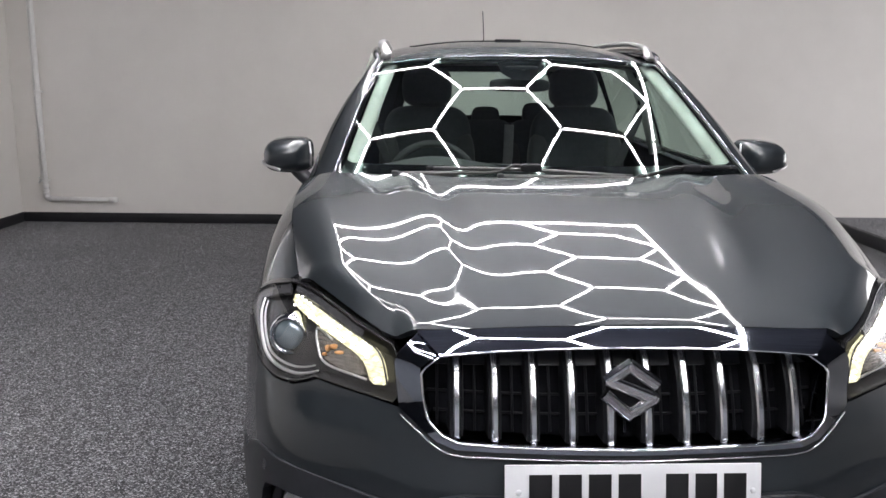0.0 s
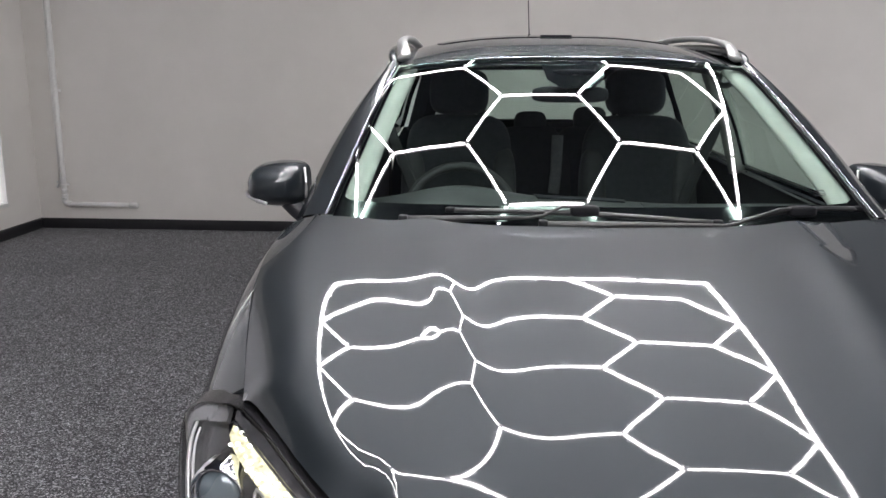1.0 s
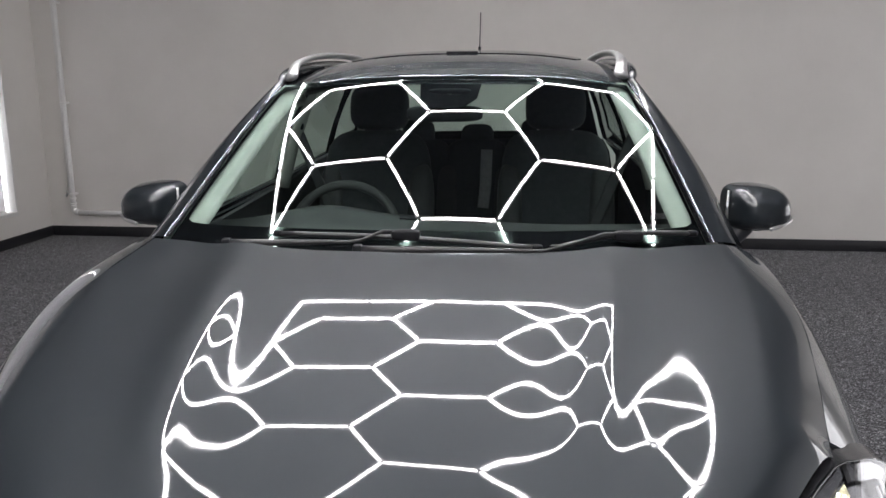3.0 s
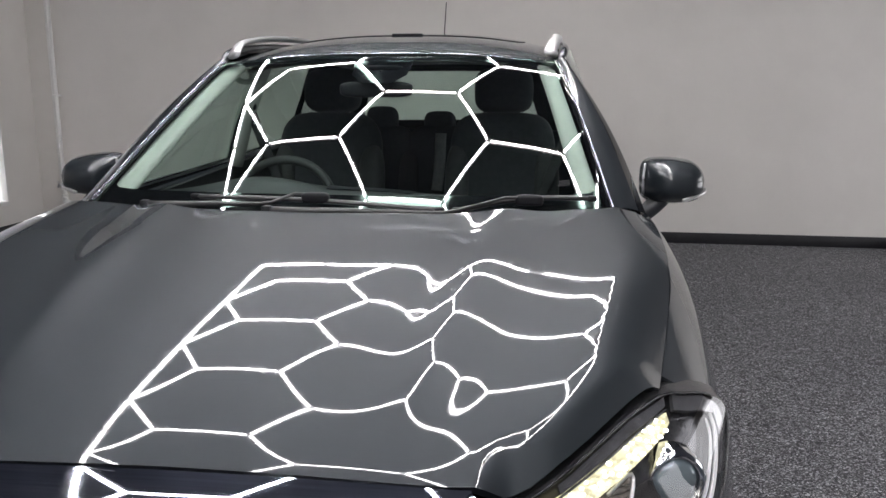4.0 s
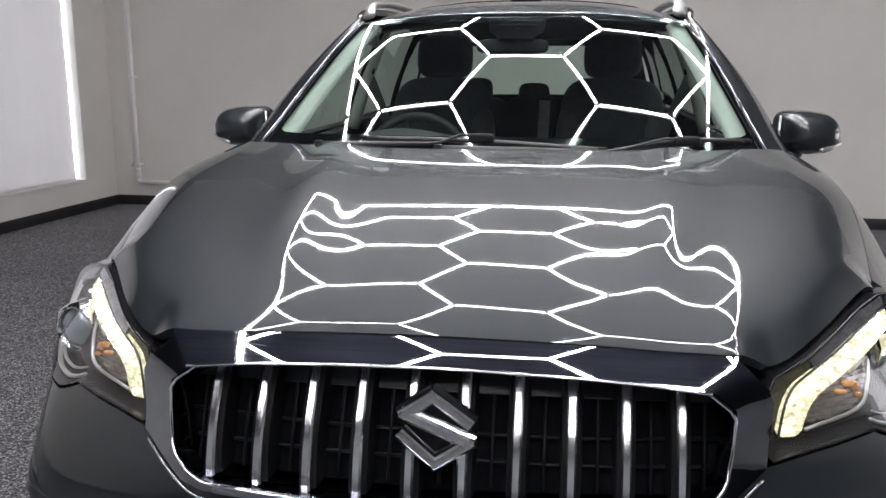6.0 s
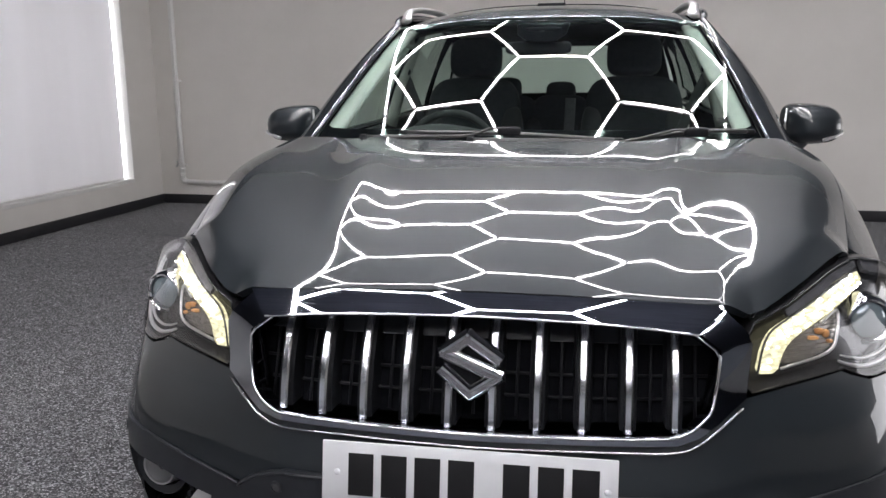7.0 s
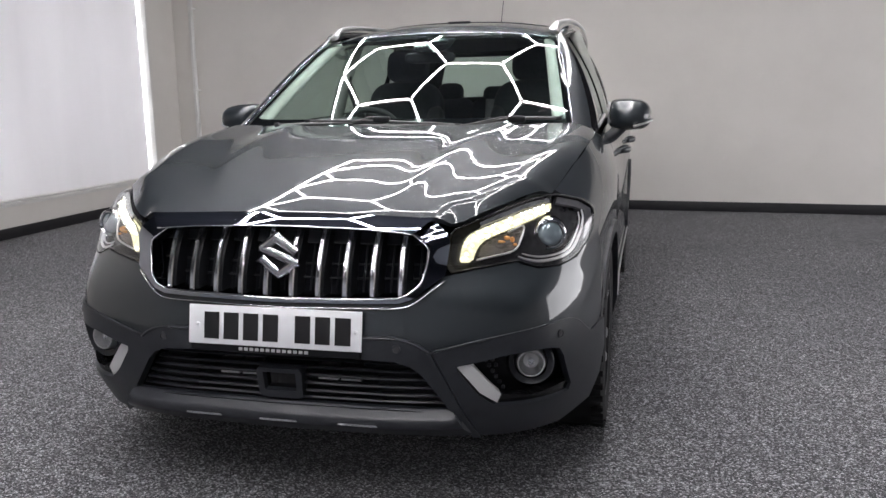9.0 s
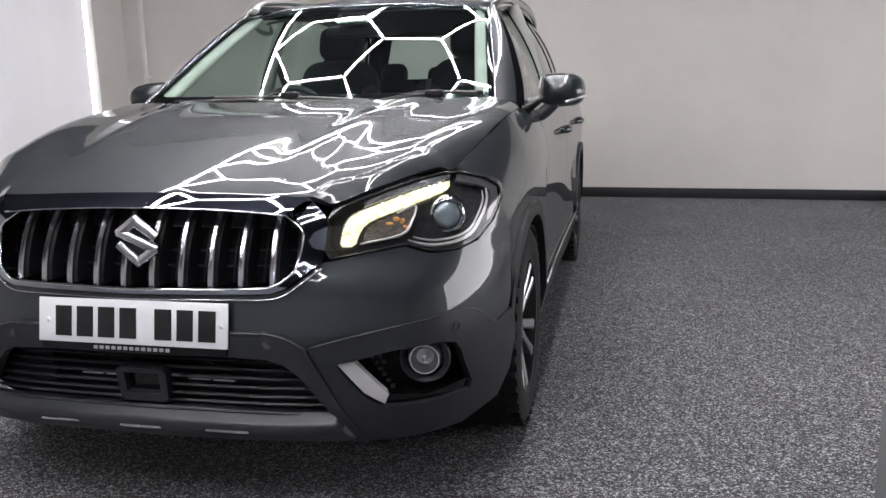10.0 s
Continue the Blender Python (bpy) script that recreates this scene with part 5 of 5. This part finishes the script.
# wipers and cowl
panel("cowl", both([(0, 1.03), (0.5, 1.09), (0.74, 1.17), (0.76, 1.30), (0.70, 1.33), (0.5, 1.26), (0, 1.19)]), lambda x, y: (x, y, 1.040 + 0.01 * x * x + 0.05 * max(y - 1.12 - 0.2 * x * x, 0)), BLACK, car, "black plastic cowl", step=0.05, depth=0.03)
for s in (1, -1):
    pillow("cowl_corner", (s * 0.748, 1.262, 1.052), (0.028, 0.035, 0.014), CLADDING, car, "grey plastic cowl corner", e=0.6)

def on_glass(x, v, h=0.014):
    return screen(x, v) + Vector((0, -0.45, 0.89)) * h


def wiper(arm_line, foot, end):
    """A wiper at rest: a deep tapered arm that bends up to the joint on a long flat blade."""
    line = [on_glass(*p) for p in arm_line]
    arm = tube("wiper", [a.lerp(b, i / 4) for a, b in zip(line, line[1:]) for i in range(4)] + line[-1:], 0.0095, WIPERGREY, car, "dark grey wiper arm and blade", sides=6, flat=1.25, taper=lambda t: 1.0 - 0.65 * min(t / 0.42, 1))
    box("pivot_cap", line[0] - Vector((0.016, 0.012, 0.015)), line[0] + Vector((0.006, 0.012, 0.0135)), BLACK, arm, "black pivot cap", bevel=0.004)
    a, b = on_glass(*foot), on_glass(*end)
    tube("blade", [on_glass(foot[0] + (end[0] - foot[0]) * i / 10, foot[1] + (end[1] - foot[1]) * i / 10 + 0.030 * math.sin(math.pi * i / 10)) for i in range(11)], 0.0072, WIPERGREY, arm, "long flat wiper blade", sides=8, flat=0.9)
    for p in (a, b):
        pillow("blade_cap", p, (0.014, 0.008, 0.0078), BLACK, arm, e=0.6)
    pillow("joint", line[-1] + Vector((-0.004, 0.0, -0.008)), (0.036, 0.014, 0.014), BLACK, arm, "black joint cover", e=0.5)


wiper([(-0.495, 0.028, 0.034), (-0.33, 0.066, 0.032), (-0.19, 0.087, 0.030), (-0.159, 0.096, 0.030), (-0.107, 0.136, 0.030), (-0.048, 0.137, 0.028)], (-0.384, 0.117), (0.271, 0.085))
wiper([(-0.155, 0.054, 0.034), (0.077, 0.064, 0.032), (0.28, 0.052, 0.030), (0.321, 0.060, 0.030), (0.434, 0.099, 0.030), (0.499, 0.096, 0.028)], (0.315, 0.08), (0.655, 0.08))

# wheels
def wheel_parts():
    tyre = lathe("wheel", [(-0.100, 0.225), (-0.108, 0.250), (-0.108, 0.300), (-0.098, 0.324), (-0.075, 0.333), (0.0, 0.335), (0.075, 0.333), (0.098, 0.324), (0.110, 0.300), (0.110, 0.250), (0.102, 0.225)], RUBBER, None, "black tyre on a two-tone alloy wheel", 64)
    for k in range(40):
        a = 2 * math.pi * k / 40
        for x in (-0.085, 0.085):
            ob = box("tread_block", (x - 0.022, -0.011, 0.326), (x + 0.022, 0.011, 0.3385), RUBBER, tyre, bevel=0.002, seg=1) if k == 0 and x < 0 else None
            if ob:
                block = ob
            else:
                twin(block, tyre, pose(0, 0, 0, math.degrees(a), 0, 0) @ pose(x + 0.085, 0, 0))
    lathe("rim", [(-0.09, 0.224), (0.03, 0.205), (0.085, 0.212), (0.103, 0.222), (0.104, 0.230), (0.098, 0.232)], ALLOYDARK, tyre, "alloy rim", 56)
    lathe("hub", [(0.03, 0.0), (0.074, 0.0), (0.078, 0.028), (0.07, 0.032), (0.066, 0.062), (0.04, 0.07)], ALLOYDARK, tyre, "wheel centre", 32)
    lathe("brake_disc", [(-0.01, 0.05), (0.0, 0.06), (0.0, 0.14), (-0.01, 0.14)], ALLOYDARK, tyre, "", 40)
    first = None
    for k in range(10):
        a = 72 * (k // 2) + (13 if k % 2 else -13)
        if first is None:
            verts = []
            for r, w, x in ((0.045, 0.018, 0.070), (0.11, 0.014, 0.078), (0.17, 0.015, 0.088), (0.215, 0.020, 0.094)):
                verts += [(x, -w, r), (x + 0.004, -w * 0.6, r), (x + 0.004, w * 0.6, r), (x, w, r), (x - 0.03, w, r), (x - 0.03, -w, r)]
            faces = []
            for i in range(3):
                for j in range(6):
                    p, q = i * 6, i * 6 + 6
                    faces.append((p + j, q + j, q + (j + 1) % 6, p + (j + 1) % 6))
            first = mesh_ob("spoke", verts, faces, ALLOY, tyre, "machined spoke", smooth=False)
            first.matrix_basis = pose(0, 0, 0, a)
        else:
            twin(first, tyre, pose(0, 0, 0, a))
    return tyre


wheel = wheel_parts()
def place_wheel(ob, m):
    ob.parent, ob.matrix_basis = car, m
for s, y in ((1, REAR_AXLE), (-1, FRONT_AXLE), (-1, REAR_AXLE)):
    place_wheel(copy_thing(wheel, pose(0, 0, 0)), pose(s * 0.772, y, WHEEL_R, 11 * y, 0, 0 if s > 0 else 180))
place_wheel(wheel, pose(0.772, FRONT_AXLE, WHEEL_R, 25, 0, 0))

# ---- the car: inside ----
def dash_at(x, y):
    hump = 0.055 * math.exp(-((x + 0.36) / 0.20) ** 2) * math.exp(-((y - 1.66) / 0.12) ** 2)
    mid = 0.025 * math.exp(-(x / 0.22) ** 2) * math.exp(-((y - 1.64) / 0.10) ** 2)
    return (x, y, 1.045 - 0.06 * max(y - 1.55, 0) - 0.5 * max(y - 1.70, 0) ** 1.0 + hump + mid + 0.01 * math.sin(2.4 * x) ** 2)
dash = panel("dashboard", both([(0, 1.12), (0.5, 1.20), (0.70, 1.30), (0.72, 1.75), (0.6, 1.82), (0, 1.84)]), dash_at, DASH, car, "dark moulded dashboard", step=0.035, depth=0.25)
panel("vent_strip", both([(0, 1.60), (0.13, 1.60), (0.14, 1.66), (0, 1.665)]), dash_at, BLACK, dash, step=0.03, lift=0.004, depth=0.003)
panel("airbag_lid", [(0.18, 1.42), (0.55, 1.46), (0.55, 1.66), (0.18, 1.62)], dash_at, DASH, dash, step=0.04, lift=0.002, depth=0.003)
def steering():
    c, m = Vector((-0.36, 1.88, 0.962)), pose(0, 0, 0, 68, 0, 0)
    ring = [c + m.to_3x3() @ Vector((0.182 * math.cos(a), 0.178 * math.sin(a), 0)) for a in [2 * math.pi * i / 40 for i in range(40)]]
    rim = tube("steering_wheel", ring, 0.0155, DASH, car, "dark steering wheel", closed=True, sides=10, up=(0, 1, 0.3))
    pillow("steering_boss", c + m.to_3x3() @ Vector((0, -0.01, -0.01)), (0.075, 0.035, 0.06), DASH, rim, e=0.6)
    for a in (0, 180, 270):
        e = c + m.to_3x3() @ Vector((0.17 * math.cos(radians(a)), 0.17 * math.sin(radians(a)), 0))
        tube("steering_spoke", [c, c.lerp(e, 0.5), e], 0.016, DASH, rim, sides=8, flat=0.6)
steering()

def seat(x, y, back=0.62, wide=0.225, lean=-16, head=0.085):
    cushion = pillow("seat", (x, y - 0.20, 0.62), (wide + 0.01, 0.27, 0.10), FABRIC, car, "dark fabric seat with a headrest", e=0.5)
    turn = pose(0, 0, 0, lean)
    pillow("backrest", (x, y + 0.13, 0.60 + back / 2 + 0.05), (wide, 0.075, back / 2), FABRIC, cushion, "dark backrest", e=0.45, turn=turn)
    for k in (1, -1):
        pillow("bolster", (x + k * wide * 0.82, y + 0.09, 0.60 + back / 2 - 0.02), (0.055, 0.075, back / 2.5), DASH, cushion, "", e=0.6, turn=turn)
    top = 0.65 + back
    hy = y + 0.13 + back / 2 * 0.29
    for k in (-0.07, 0.07):
        tube("headrest_post", [(x + k, hy, top - 0.06), (x + k, hy + 0.02, top + 0.06)], 0.006, SATIN, cushion, sides=8)
    pillow("headrest", (x, hy + 0.015, top + head), (0.125 if head > 0.05 else 0.085, 0.05, head + 0.01 if head > 0.05 else 0.075), FABRIC, cushion, "dark headrest", e=0.55, turn=turn)
for x in (-0.37, 0.37):
    seat(x, 2.47)
for x in (-0.31, 0.0, 0.31):
    seat(x, 3.32, 0.52, 0.19 if x else 0.17, -20, 0.015 if x else -0.01)
box("centre_console", (-0.11, 1.9, 0.3), (0.11, 2.6, 0.78), DASH, car, "dark centre console", bevel=0.03)
box("cabin_floor", (-0.74, 1.2, 0.26), (0.74, 4.0, 0.36), VOID, car)
pair("door_trim", [(1.36, 0.36), (3.9, 0.36), (3.9, 1.10), (2.5, 1.055), (1.5, 1.025), (1.36, 1.0)], lambda y, z: (side_x(y, min(z, 0.95)) - 0.10, y, z), DASH, car, "dark door lining", step=0.2, depth=0.02)
panel("headliner", both([(0, 1.99), (0.52, 2.05), (0.56, 2.4), (0.55, 3.6), (0.5, 3.95), (0, 4.0)]), lambda x, y: (x, y, roof_at(x, y)[2] - 0.04), HEADLINER, car, "pale grey roof lining", step=0.1, depth=0.01)
box("load_cover", (-0.62, 3.55, 0.98), (0.62, 4.05, 1.0), DASH, car)
for s in (1, -1):
    tube("middle_pillar", spline_path([(s * 0.76, 2.50, 1.05), (s * 0.70, 2.50, 1.25), (s * 0.60, 2.50, 1.50)], 4), 0.04, TRIMLIGHT, car, "pale inner middle pillar", sides=8, up=(0, 1, 0))
    tube("grab_handle", spline_path([(s * 0.60, 2.1, 1.42), (s * 0.575, 2.13, 1.395), (s * 0.575, 2.23, 1.40), (s * 0.60, 2.27, 1.44)], 4), 0.011, TRIMLIGHT, car, "pale grab handle", sides=8)
    strap = [(s * 0.685, 2.50, 1.30), (s * 0.60, 2.47, 1.10), (s * 0.50, 2.45, 0.85)]
    tube("seat_belt", spline_path(strap, 4), 0.022, DASH, car, "dark seat belt", sides=8, flat=0.12, up=(0, 1, 0))
    pillow("belt_anchor", (s * 0.665, 2.49, 1.31), (0.02, 0.02, 0.035), BLACK, car, e=0.6)
tube("middle_belt", [(0.075, 2.92, 1.16), (0.07, 2.90, 1.0), (0.06, 2.88, 0.90)], 0.026, BELT, car, "pale grey webbing strap between the seats", sides=8, flat=0.12, up=(0, 1, 0))
rear_view = pillow("interior_mirror", (-0.014, 1.835, 1.370), (0.122, 0.020, 0.026), BLACK, car, "black interior mirror", e=0.5)
tube("mirror_arm", [(-0.01, 1.84, 1.38), (0.0, 1.85, 1.405), (0.0, 1.855, 1.43)], 0.012, BLACK, rear_view, sides=8)
pillow("sensor_box", (0.0, 1.90, 1.432), (0.075, 0.045, 0.016), VOID, car, "black camera box behind the glass", e=0.5)

# a grey stand in the bay beside the car
stand = thing("display_stand", "low grey painted stand on the carpet", "stand", (2.07, 0.25, 0))
box("stand_body", (-0.22, -0.22, 0.0), (0.22, 0.22, 0.30), STONE, stand, bevel=0.012)
